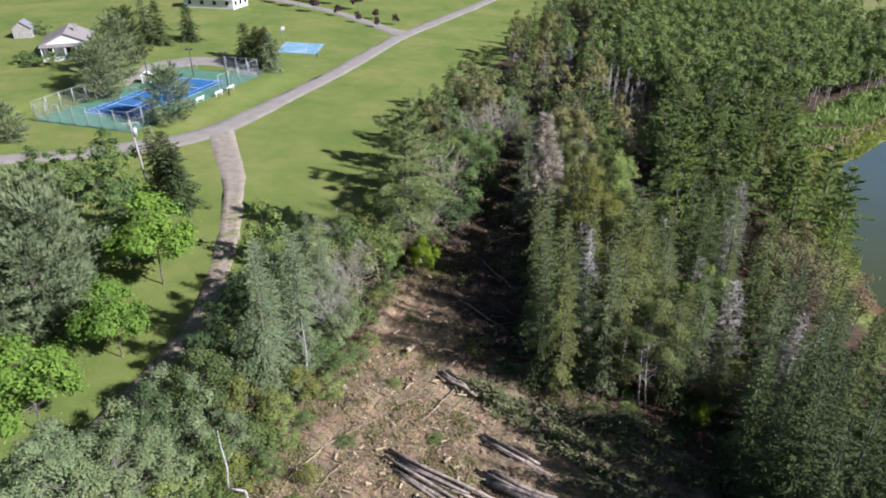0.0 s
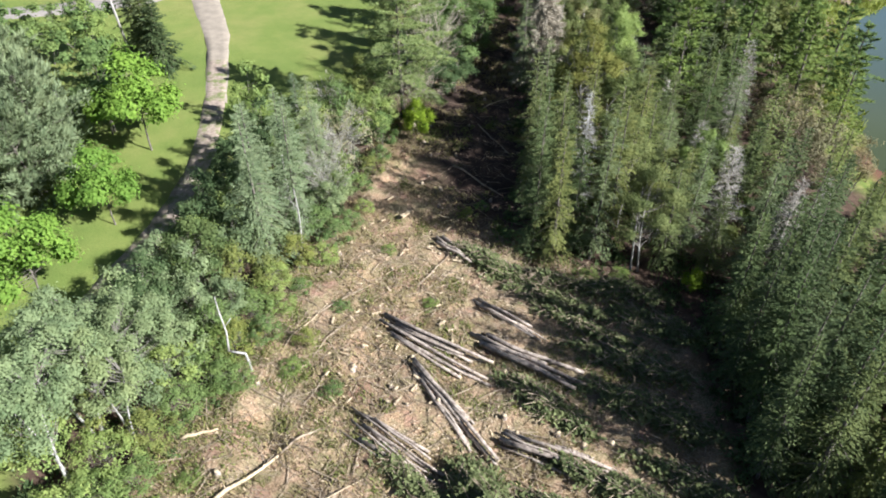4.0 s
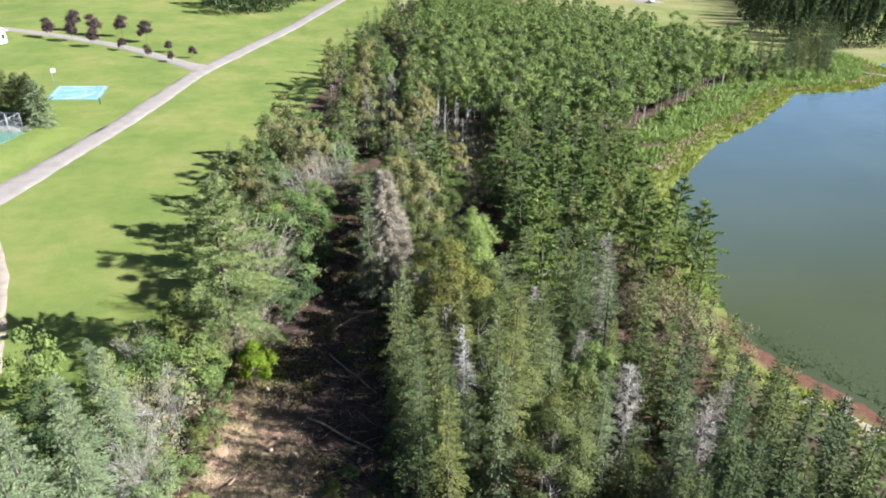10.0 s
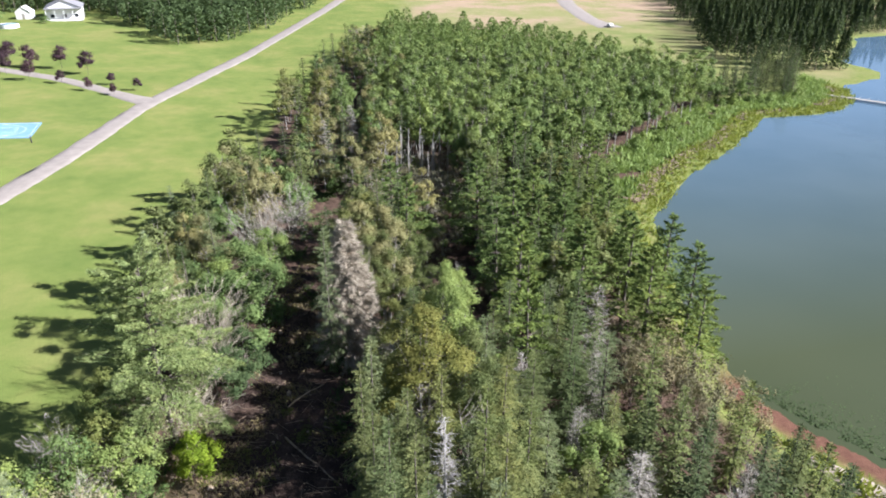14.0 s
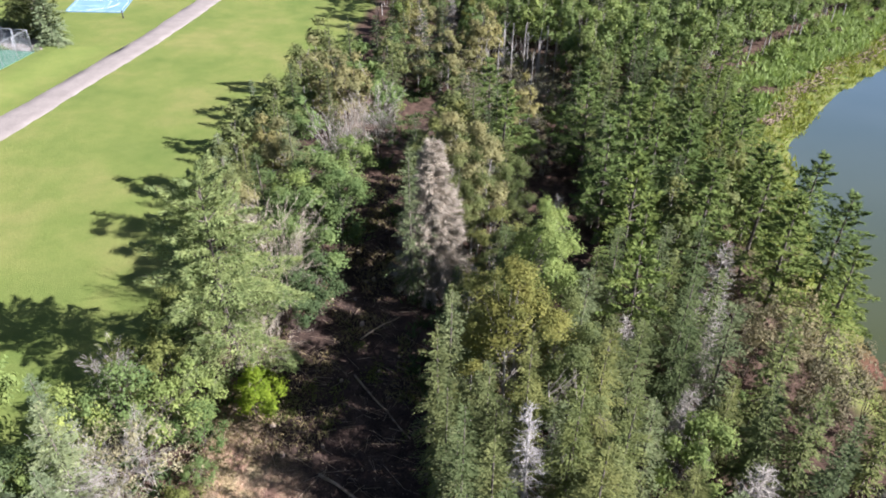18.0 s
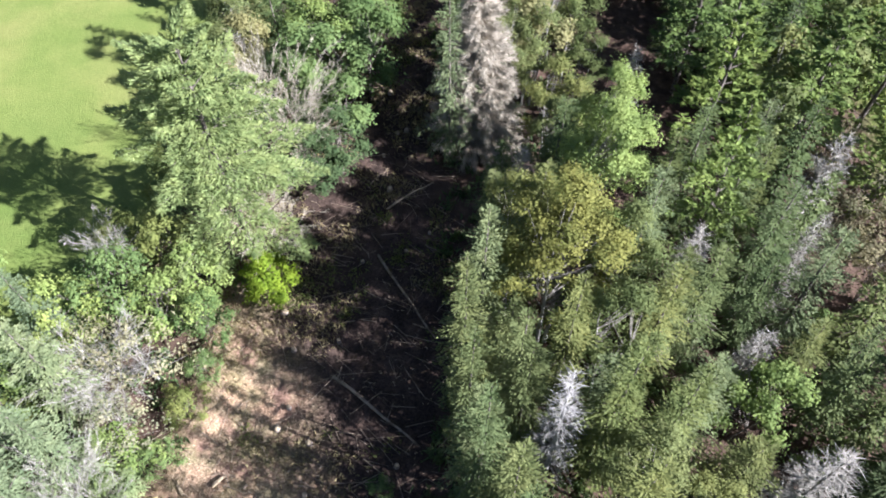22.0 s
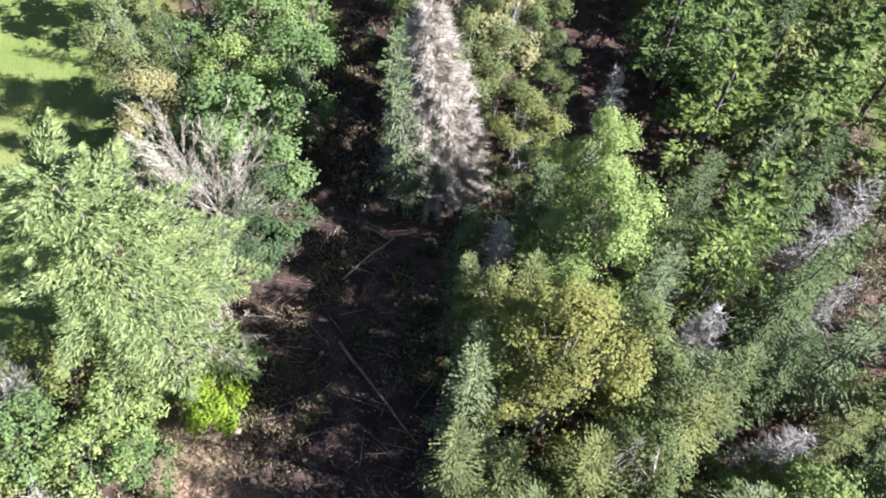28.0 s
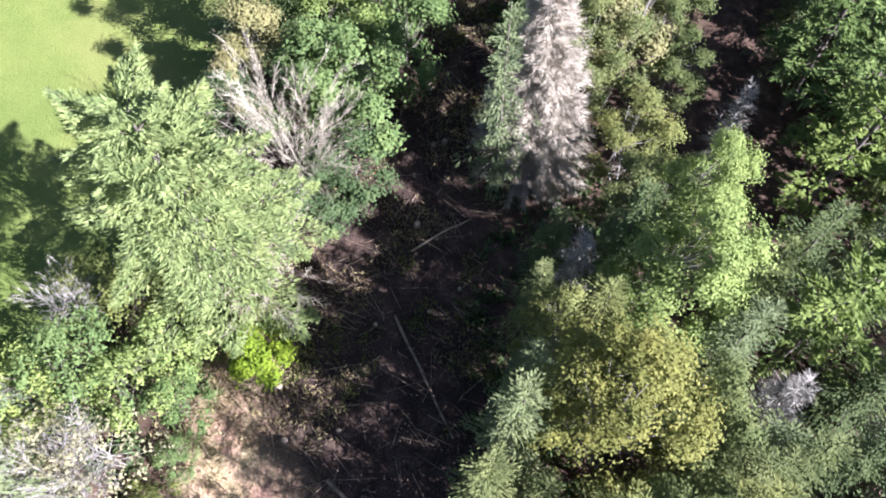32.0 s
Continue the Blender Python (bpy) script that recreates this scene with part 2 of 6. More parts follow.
def zones(x, y):
    """Kinds of ground, each 0 to 1: water distance, soil, wood floor, shore grass, dry field, red mud."""
    pond = signed(SHORE, x, y) + shore_wobble(x, y)
    wob = 2.2 * (vnoise(x / 3.1, y / 3.1, 1) - 0.5) + 1.2 * (vnoise(x / 1.1, y / 1.1, 2) - 0.5)
    soil = 1 - smooth(-1.0, 0.8, signed(CLEARING, x, y) + wob)
    edge = np.interp(y, [p[0] for p in WOOD_EDGE], [p[1] for p in WOOD_EDGE])
    far = np.interp(x, [p[0] for p in WOOD_END], [p[1] for p in WOOD_END])
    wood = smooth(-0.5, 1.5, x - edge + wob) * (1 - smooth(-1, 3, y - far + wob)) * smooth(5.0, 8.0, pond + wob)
    shore = 1 - smooth(3.5, 9, pond + wob * 2.5)
    dry = smooth(0, 14, y - far - 4 + wob * 3) * smooth(0, 20, x - np.interp(y, [200, 260, 460], [40, 42, 75]) + wob * 2)
    dry = dry * (1 - 0.65 * smooth(92, 118, x + wob * 4) * (1 - smooth(280, 315, y + wob * 5)))
    red = smooth(0, 6, 72 - y) * (1 - smooth(1.8, 3.2, pond + wob * 0.3))
    return pond, soil, wood, shore, dry, red


def height(x, y):
    x, y = np.asarray(x, float), np.asarray(y, float)
    pond, soil, wood, _, _, _ = zones(x, y)
    base = -0.055 * np.clip(x, -80, 46)
    u, v = court_local(x, y)
    pad = 1 - smooth(0, 6, np.maximum(np.abs(u) - 10.5, np.abs(v) - 20))
    base = base * (1 - pad) + 3.2 * pad
    rough = np.maximum(soil, wood * 0.7)
    base = base + rough * (0.55 * (vnoise(x / 2.6, y / 2.6, 11) - 0.5) + 0.42 * (vnoise(x / 1.1, y / 1.1, 12) - 0.5))
    flat = smooth(60, 75, y)
    rise = POND + (base - POND) * smooth(0, 3.5 + (1 - flat) * 3, pond)
    bed = POND - np.minimum(1.6, -pond * (0.10 + 0.2 * flat))
    return np.where(pond > 0, np.maximum(rise, POND + 0.02 * pond), bed)


def hz(x, y):
    return float(height(np.array([x]), np.array([y]))[0])


# ---- mesh helpers ----
def np_mesh(name, verts, quads, mats, mat_index=None, smooth_faces=False):
    """A mesh from arrays; a face whose last two corners are the same is a triangle."""
    me = bpy.data.meshes.new(name)
    verts, quads = np.asarray(verts, np.float32), np.asarray(quads, np.int32)
    tri = quads[:, 2] == quads[:, 3]
    total = np.where(tri, 3, 4).astype(np.int32)
    loops = quads[np.arange(4)[None, :] < total[:, None]]
    me.vertices.add(len(verts))
    me.vertices.foreach_set("co", verts.ravel())
    me.loops.add(len(loops))
    me.loops.foreach_set("vertex_index", loops)
    me.polygons.add(len(quads))
    me.polygons.foreach_set("loop_start", (np.cumsum(total) - total).astype(np.int32))
    me.polygons.foreach_set("loop_total", total)
    if mat_index is not None:
        me.polygons.foreach_set("material_index", np.asarray(mat_index, np.int32))
    if smooth_faces:
        me.polygons.foreach_set("use_smooth", np.ones(len(quads), bool))
    for m in mats:
        me.materials.append(m)
    me.update(calc_edges=True)
    return me


class Build:
    """Collects tubes, leaves and boxes into one mesh."""

    def __init__(self):
        self.v, self.q, self.n = [], [], 0

    def add(self, v, q):
        self.v.append(np.asarray(v, float))
        self.q.append(np.asarray(q, int) + self.n)
        self.n += len(v)

    def tube(self, pts, radii, sides=5, cap=False):
        pts = np.asarray(pts, float)
        a = np.arange(sides) * 2 * math.pi / sides
        way = np.gradient(pts, axis=0)
        way /= np.linalg.norm(way, axis=1)[:, None] + 1e-9
        ref = np.array([0.0, 0.0, 1.0]) if abs(way[0][2]) < 0.8 else np.array([1.0, 0.0, 0.0])
        u = np.cross(way, ref)
        u /= np.linalg.norm(u, axis=1)[:, None] + 1e-9
        w = np.cross(way, u)
        r = np.asarray(radii, float)[:, None, None]
        v = pts[:, None, :] + r * (np.cos(a)[None, :, None] * u[:, None, :] + np.sin(a)[None, :, None] * w[:, None, :])
        k = len(pts)
        i, j = np.meshgrid(np.arange(k - 1), np.arange(sides), indexing="ij")
        j2 = (j + 1) % sides
        q = np.stack([i * sides + j, i * sides + j2, (i + 1) * sides + j2, (i + 1) * sides + j], -1).reshape(-1, 4)
        v = v.reshape(-1, 3)
        if cap:
            v = np.vstack([v, pts[0], pts[-1]])
            n0, n1 = k * sides, k * sides + 1
            for c in range(sides):
                d = (c + 1) % sides
                q = np.vstack([q, [n0, d, c, c], [n1, (k - 1) * sides + c, (k - 1) * sides + d, (k - 1) * sides + d]])
        self.add(v, q)

    def leaves(self, c, along, across, long, wide):
        """Pointed leaves at c; along and across are unit ways, long and wide half sizes."""
        c, along, across = (np.asarray(k, float) for k in (c, along, across))
        long, wide = np.broadcast_to(long, len(c))[:, None], np.broadcast_to(wide, len(c))[:, None]
        v = np.stack([c - along * long + across * wide, c - along * long * 0.7 - across * wide, c + along * long], 1).reshape(-1, 3)
        q = np.arange(len(c) * 3).reshape(-1, 3)
        self.add(v, np.concatenate([q, q[:, 2:]], 1))

    def box(self, lo, hi):
        x, y, z = zip(lo, hi)
        v = [(x[i], y[j], z[k]) for k in (0, 1) for j in (0, 1) for i in (0, 1)]
        self.add(v, [(0, 2, 3, 1), (4, 5, 7, 6), (0, 1, 5, 4), (2, 6, 7, 3), (0, 4, 6, 2), (1, 3, 7, 5)])

    def mesh(self, name, *mats):
        return np_mesh(name, np.vstack(self.v), np.vstack(self.q), mats)


def part(name, mesh, parent, label=""):
    ob = new(name, mesh)
    ob.parent = parent
    return tagged(ob, label)


def thing(name, x, y, z, turn=0.0, label="", category="", group="", kind=""):
    ob = new(name)
    ob.matrix_world = pose(x, y, z, 0, 0, turn)
    return tagged(ob, label, category, group, kind)


def units(rng, n):
    v = rng.normal(size=(n, 3))
    return v / (np.linalg.norm(v, axis=1)[:, None] + 1e-9)


def perp(rng, d):
    """Unit vectors square to d, turned at random."""
    v = np.cross(d, units(rng, len(d)))
    return v / (np.linalg.norm(v, axis=1)[:, None] + 1e-9)


# ---- ground ----
def steps(*runs):
    out = [runs[0][0]]
    for a, b, s in runs:
        out += list(np.linspace(a, b, max(1, round((b - a) / s)) + 1)[1:])
    return np.array(out)


gx = steps((-1500, -300, 200), (-300, -90, 15), (-90, -30, 1.6), (-30, 48, 0.75), (48, 130, 1.6), (130, 230, 4), (230, 430, 14), (430, 1800, 230))
gy = steps((-600, -20, 60), (-20, 8, 2), (8, 100, 0.75), (100, 175, 1.6), (175, 300, 4), (300, 520, 11), (520, 3000, 300))
GX, GY = np.meshgrid(gx, gy)
X, Y = GX.ravel(), GY.ravel()
nx, ny = len(gx), len(gy)
i, j = np.meshgrid(np.arange(ny - 1), np.arange(nx - 1), indexing="ij")
quads = np.stack([i * nx + j, i * nx + j + 1, (i + 1) * nx + j + 1, (i + 1) * nx + j], -1).reshape(-1, 4)


def ground_material():
    m, t, b = material("ground", 0.95)
    b.inputs["Specular IOR Level"].default_value = 0.1

    def zone(name):
        a = t.nodes.new("ShaderNodeAttribute")
        a.attribute_name = name
        return a.outputs["Fac"]

    fine, mid, big = noise_tex(t, 9, 5), noise_tex(t, 1.3, 4), noise_tex(t, 0.07, 3)
    lawn = mix(t, 1.0, ramp(t, big, [(0.35, (0.114, 0.154, 0.040)), (0.5, (0.142, 0.176, 0.048)), (0.68, (0.182, 0.192, 0.064))]),
               ramp(t, fine, [(0.3, (0.82, 0.84, 0.8)), (0.7, (1.12, 1.1, 1.1))]), "MULTIPLY")
    lawn = mix(t, 1.0, lawn, ramp(t, noise_tex(t, 0.4, 3), [(0.35, (0.88, 0.93, 0.85)), (0.65, (1.08, 1.04, 1.05))]), "MULTIPLY")
    soil = mix(t, ramp(t, noise_tex(t, 0.8, 5, 0.7), [(0.42, (0, 0, 0)), (0.6, (1, 1, 1))]),
               ramp(t, fine, [(0.25, (0.12, 0.072, 0.050)), (0.5, (0.275, 0.19, 0.122)), (0.75, (0.44, 0.34, 0.235))]),
               ramp(t, fine, [(0.25, (0.09, 0.078, 0.042)), (0.5, (0.195, 0.16, 0.09)), (0.75, (0.34, 0.285, 0.175))]))
    # the narrow clearing's tree shade, put into the soil colour
    shaded_soil = mix(t, ramp(t, noise_tex(t, 0.7, 4), [(0.45, (0, 0, 0)), (0.7, (1, 1, 1))]), ramp(t, fine, [(0.3, (0.014, 0.010, 0.009)), (0.7, (0.066, 0.047, 0.037))]), ramp(t, fine, [(0.3, (0.032, 0.021, 0.017)), (0.7, (0.150, 0.102, 0.076))]))
    soil = mix(t, 1.0, soil, ramp(t, noise_tex(t, 0.24, 4, 0.7), [(0.36, (0.62, 0.62, 0.55)), (0.52, (1.0, 1.0, 1.0)), (0.66, (1.22, 1.15, 1.1))]), "MULTIPLY")
    soil = mix(t, ramp(t, noise_tex(t, 0.33, 4, 0.65), [(0.55, (0, 0, 0)), (0.66, (0.8, 0.8, 0.8))]), soil, ramp(t, fine, [(0.25, (0.135, 0.072, 0.052)), (0.6, (0.285, 0.172, 0.128)), (0.8, (0.38, 0.26, 0.2))]))
    soil = mix(t, zone("shaded_soil"), soil, shaded_soil)
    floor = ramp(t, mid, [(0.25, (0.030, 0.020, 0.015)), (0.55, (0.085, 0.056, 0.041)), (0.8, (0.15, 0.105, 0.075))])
    shore = ramp(t, mid, [(0.25, (0.07, 0.115, 0.03)), (0.5, (0.14, 0.17, 0.04)), (0.72, (0.22, 0.20, 0.09))])
    dry = mix(t, ramp(t, noise_tex(t, 0.035, 4, 0.7), [(0.42, (0, 0, 0)), (0.6, (1, 1, 1))]), ramp(t, mid, [(0.3, (0.15, 0.172, 0.060)), (0.7, (0.235, 0.222, 0.10))]), ramp(t, mid, [(0.3, (0.27, 0.20, 0.13)), (0.7, (0.31, 0.235, 0.165))]))
    col = mix(t, zone("dry"), lawn, dry)
    col = mix(t, zone("shore"), col, shore)
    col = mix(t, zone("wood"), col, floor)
    col = mix(t, zone("soil"), col, soil)
    col = mix(t, zone("red"), col, ramp(t, mid, [(0.3, (0.092, 0.044, 0.030)), (0.7, (0.145, 0.075, 0.050))]))
    t.links.new(col, b.inputs["Base Color"])
    rel = node(t, "ShaderNodeMath")
    rel.operation = "ADD"
    t.links.new(fine, rel.inputs[0])
    rough = node(t, "ShaderNodeMath")
    rough.operation = "MULTIPLY"
    lump = node(t, "ShaderNodeMath")
    lump.operation = "MULTIPLY"
    lump.inputs[1].default_value = 2.6
    t.links.new(noise_tex(t, 2.2, 4, 0.65), lump.inputs[0])
    t.links.new(lump.outputs[0], rough.inputs[0])
    t.links.new(zone("soil"), rough.inputs[1])
    t.links.new(rough.outputs[0], rel.inputs[1])
    bump(t, b, rel.outputs[0], 0.6, 0.13)
    return m


def make_ground():
    pond, soil, wood, shore, dry, red = zones(X, Y)
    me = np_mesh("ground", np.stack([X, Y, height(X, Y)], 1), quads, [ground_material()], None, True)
    # mask for the soil painted dark where the trees shade it
    shaded_soil = smooth(0, 9, Y - 48 + 5 * (vnoise(X / 3, Y / 3, 8) - 0.5) + 2.0 * np.clip(X + 1, -7, 2))
    for name, value in (("soil", soil), ("shaded_soil", shaded_soil), ("wood", wood), ("shore", shore), ("dry", dry), ("red", red)):
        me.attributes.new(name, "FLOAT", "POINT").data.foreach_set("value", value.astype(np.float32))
    tagged(new("ground", me), "mown lawn, bare clearing, wood floor and pond bank", "ground", kind="structure")


make_ground()


def make_water():
    m, t, b = material("pond_water", 0.06)
    b.inputs["IOR"].default_value = 1.333
    b.inputs["Specular IOR Level"].default_value = 0.5
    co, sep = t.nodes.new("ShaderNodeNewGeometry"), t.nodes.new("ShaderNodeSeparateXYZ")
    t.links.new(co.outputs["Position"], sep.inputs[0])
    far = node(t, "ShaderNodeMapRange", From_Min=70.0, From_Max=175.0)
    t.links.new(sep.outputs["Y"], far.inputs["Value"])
    pond_green = ramp(t, noise_tex(t, 0.03, 2), [(0.3, (0.042, 0.053, 0.024)), (0.7, (0.056, 0.066, 0.032))])
    # sky reflection painted into the base colour, stronger with larger y
    sky_tint = ramp(t, noise_tex(t, 0.05, 3), [(0.3, (0.070, 0.128, 0.195)), (0.7, (0.095, 0.155, 0.225))])
    t.links.new(mix(t, far.outputs[0], pond_green, sky_tint), b.inputs["Base Color"])
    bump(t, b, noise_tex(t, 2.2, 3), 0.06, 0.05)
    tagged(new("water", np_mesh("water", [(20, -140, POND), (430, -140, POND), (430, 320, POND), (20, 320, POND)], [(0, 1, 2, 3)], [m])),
           "still green pond water that mirrors the sky, with more sky blue painted in far off", "water", kind="structure")


make_water()


def ribbon(name, line, widths, mat, lift, label, crown=0.0):
    """A road or track that follows the ground along a smooth line."""
    line = np.array(line, float)
    s = np.concatenate([[0], np.cumsum(np.linalg.norm(np.diff(line, axis=0), axis=1))])
    d = np.arange(0, s[-1], 1.2)
    px, py = np.interp(d, s, line[:, 0]), np.interp(d, s, line[:, 1])
    for _ in range(4):
        px[1:-1], py[1:-1] = (px[:-2] + 2 * px[1:-1] + px[2:]) / 4, (py[:-2] + 2 * py[1:-1] + py[2:]) / 4
    for _ in range(10):
        px[1:-1], py[1:-1] = (px[:-2] + px[2:]) / 2, (py[:-2] + py[2:]) / 2
    w = np.interp(d, s, widths)
    tx, ty = np.gradient(px), np.gradient(py)
    n = np.hypot(tx, ty)
    ax, ay = ty / n, -tx / n
    cols = []
    for k in (-1, -0.9, -0.4, 0, 0.4, 0.9, 1):
        off = k * w / 2 + (0.35 * (vnoise(d / 1.7, np.full(d.shape, k * 7.0), 3) - 0.5) if abs(k) > 0.5 else 0)
        x, y = px + ax * off, py + ay * off
        cols.append(np.stack([x, y, height(x, y) + (lift + crown * (1 - k * k) if abs(k) < 1 else -0.08)], 1))
    v = np.stack(cols, 1).reshape(-1, 3)
    i, j = np.meshgrid(np.arange(len(d) - 1), np.arange(6), indexing="ij")
    q = np.stack([i * 7 + j, i * 7 + j + 1, (i + 1) * 7 + j + 1, (i + 1) * 7 + j], -1).reshape(-1, 4)
    tagged(new(name, np_mesh(name, v, q, [mat], None, True)), label, "road", kind="structure")


def worn_track():
    m, t, b = material("worn_track", 0.95)
    bare = ramp(t, noise_tex(t, 2.5, 4), [(0.3, (0.19, 0.145, 0.112)), (0.7, (0.33, 0.27, 0.22))])
    grass = ramp(t, noise_tex(t, 6, 4), [(0.3, (0.085, 0.11, 0.035)), (0.7, (0.15, 0.165, 0.06))])
    t.links.new(mix(t, ramp(t, noise_tex(t, 0.75, 4, 0.7), [(0.47, (0, 0, 0)), (0.62, (1, 1, 1))]), bare, grass), b.inputs["Base Color"])
    return m


gravel = plain("gravel", (0.232, 0.208, 0.186), 0.95, 0.12, 0.5)
sand = plain("sandy_track", (0.245, 0.208, 0.165), 0.95, 0.18, 0.9)
ribbon("road", [(-108, 68), (-78, 77.5), (-65.4, 82.8), (-56.6, 87), (-47, 92.6), (-41.6, 101), (-37.0, 119.5), (-31.4, 142), (-24.9, 177), (-1.8, 251), (27.5, 345), (52, 432), (78, 520)],
       [4, 4, 4, 4.4, 5, 5, 4.2, 4.2, 4.2, 4.4, 5, 6, 6], gravel, 0.03, "pale gravel road across the lawn", 0.06)
ribbon("driveway", [(-23.5, 182), (-27, 184.5), (-33, 191.5), (-46.5, 206), (-63.5, 217.5), (-90, 231), (-130, 243)], [7, 6, 4, 4, 4.2, 4.2, 4.2], gravel, 0.05, "pale gravel driveway between young purple trees", 0.05)
LANE = [(-41.8, 101.6), (-38.6, 94.4), (-33.3, 84.2), (-30.7, 76.4), (-27.3, 65.6), (-24.8, 54), (-24.6, 46), (-26.2, 36.6), (-29.5, 22), (-36, 0)]
ribbon("lane", LANE[:5], [4.2, 4.0, 3.2, 2.7, 2.3], sand, 0.06, "sandy lane that leaves the gravel road beside the wood")
ribbon("lane_track", LANE[3:], [2.4, 2.3, 2.2, 2.1, 2.1, 2.0, 2.0], worn_track(), 0.075, "worn sandy track with grass between its wheel ruts")
ribbon("side_path", [(-60, 61), (-52.5, 65.5), (-47.5, 66.5), (-43, 64)], [3, 3, 3, 2], gravel, 0.02, "short grey gravel path on the lawn")
ribbon("court_path", [(-70, 112), (-70.5, 122), (-68.6, 134), (-64, 142.5), (-57, 142.5), (-50, 138), (-45.5, 131)], [3, 5, 6, 7, 7, 6, 3], gravel, 0.03, "pale gravel path that curves behind the court")
ribbon("far_track", [(138, 286), (139, 310), (151, 360), (171, 420), (200, 520)], [12, 9, 9, 10, 12], gravel, 0.05, "far gravel track over a dry field")
ribbon("bank_sand", [(48.6, 44), (45.8, 49), (43.4, 53.2), (41.2, 57.5)], [2.6, 3.2, 2.6, 1.2], sand, 0.05, "pale bare sand along the grassy bank")


# ---- trees ----
def trunk_line(rng, H, lean=0.02, bend=0.12, k=7):
    z = np.linspace(0, H, k)
    a = rng.uniform(0, 6.28, 2)
    off = bend * np.sin(z / H * 3 + a[0]) - bend * math.sin(a[0])
    return np.stack([off + lean * z * math.cos(a[1]), off * 0.6 + lean * z * math.sin(a[1]), z - 0.25 * (z == 0)], 1)


def at_height(line, z):
    return np.array([np.interp(z, line[:, 2], line[:, k]) for k in (0, 1)] + [z])


def spruce(seed, H=12.0, R=1.9, low=0.1, dens=1.0, size=1.0, gap=0.08, mat="spruce", prof=0.72, step=1.0):
    """Spruce: whorls of drooping boughs set with flat needle sprays."""
    rng = np.random.default_rng(seed)
    line = trunk_line(rng, H, 0.015, 0.08)
    tr, cr, limbs = Build(), Build(), Build()
    tr.tube(line, np.linspace(0.15, 0.02, 7) * H / 12, 6)
    C, D, U, L, W = [], [], [], [], []
    z, zb = low * H, low * H
    turn, ragged = 0.0, rng.uniform(0, 50)
    while z < H - 0.12:
        f = (H - z) / (H - zb)
        n = int(rng.integers(5, 8))
        turn += rng.uniform(0.3, 0.9)
        for j in range(n):
            if rng.random() < gap:
                continue
            az = (turn + j * 6.2832 / n + rng.normal(0, 0.2)) % 6.2832
            ln = R * f ** prof * rng.uniform(0.45, 1.25) * (0.5 + 0.9 * float(vnoise(np.array(az * 1.6 + ragged), np.array(z * 0.9), seed % 17))) + 0.16
            rise = 0.7 - 1.0 * min(1, f * 1.3) + rng.normal(0, 0.1)
            out = np.array([math.cos(az), math.sin(az), 0.0])
            d = out + np.array([0, 0, rise])
            d /= np.linalg.norm(d)
            side = np.array([-out[1], out[0], 0.0])
            base = at_height(line, z)
            k = max(2, int(ln / (0.19 * size) * dens))
            s = np.linspace(0.18, 1.0, k) + rng.normal(0, 0.04, k)
            pts = base + d * (ln * s)[:, None]
            pts[:, 2] -= 0.24 * ln * s ** 2
            fan = 0.34 * ln * np.sqrt(np.clip(s, 0, 1)) * (1.12 - 0.8 * s) + 0.05
            for sg in (-1, 0, 1):
                w = sg * rng.uniform(0.45, 1.0, k)
                dd = d + side * (w * 0.85)[:, None] + np.array([0, 0, 1.0]) * rng.normal(-0.22, 0.16, k)[:, None]
                dd /= np.linalg.norm(dd, axis=1)[:, None]
                up = out * 0.55 + np.array([0, 0, 0.65]) + side * (w * 0.3)[:, None] + rng.normal(0, 0.26, (k, 3))
                ac = np.cross(dd, up)
                ac /= np.linalg.norm(ac, axis=1)[:, None]
                p = pts + side * (w * fan)[:, None]
                p[:, 2] -= np.abs(w) * 0.12 * fan
                C.append(p + dd * 0.1 * size)
                D.append(dd)
                U.append(ac)
                L.append(rng.uniform(0.13, 0.23, k) * size * (0.7 + 0.3 * f))
                W.append(rng.uniform(0.06, 0.115, k) * size * (0.8 + 0.2 * f))
            if f > 0.6 and rng.random() < 0.5:
                limbs.tube([base, base + d * ln * 0.5, base + d * ln * 0.9 + np.array([0, 0, -0.17 * ln])], [0.03, 0.02, 0.008], 3)
        z += rng.uniform(0.3, 0.46) * size ** 0.5 / dens ** 0.5 * step
    C, D, U = np.vstack(C), np.vstack(D), np.vstack(U)
    cr.leaves(C, D, U, np.concatenate(L), np.concatenate(W))
    cr.tube([at_height(line, H - 0.7), at_height(line, H) + np.array([0, 0, 0.15])], [0.06, 0.01], 3)
    if not limbs.n:
        limbs.tube([(0, 0, low * H), (0.5, 0, low * H)], [0.02, 0.01], 3)
    return dict(H=H, R=R, parts=[("trunk", tr.mesh("trunk", M["bark"])), ("branchwork", limbs.mesh("branchwork", M["bark"])), ("crown", cr.mesh("crown", M[mat]))])


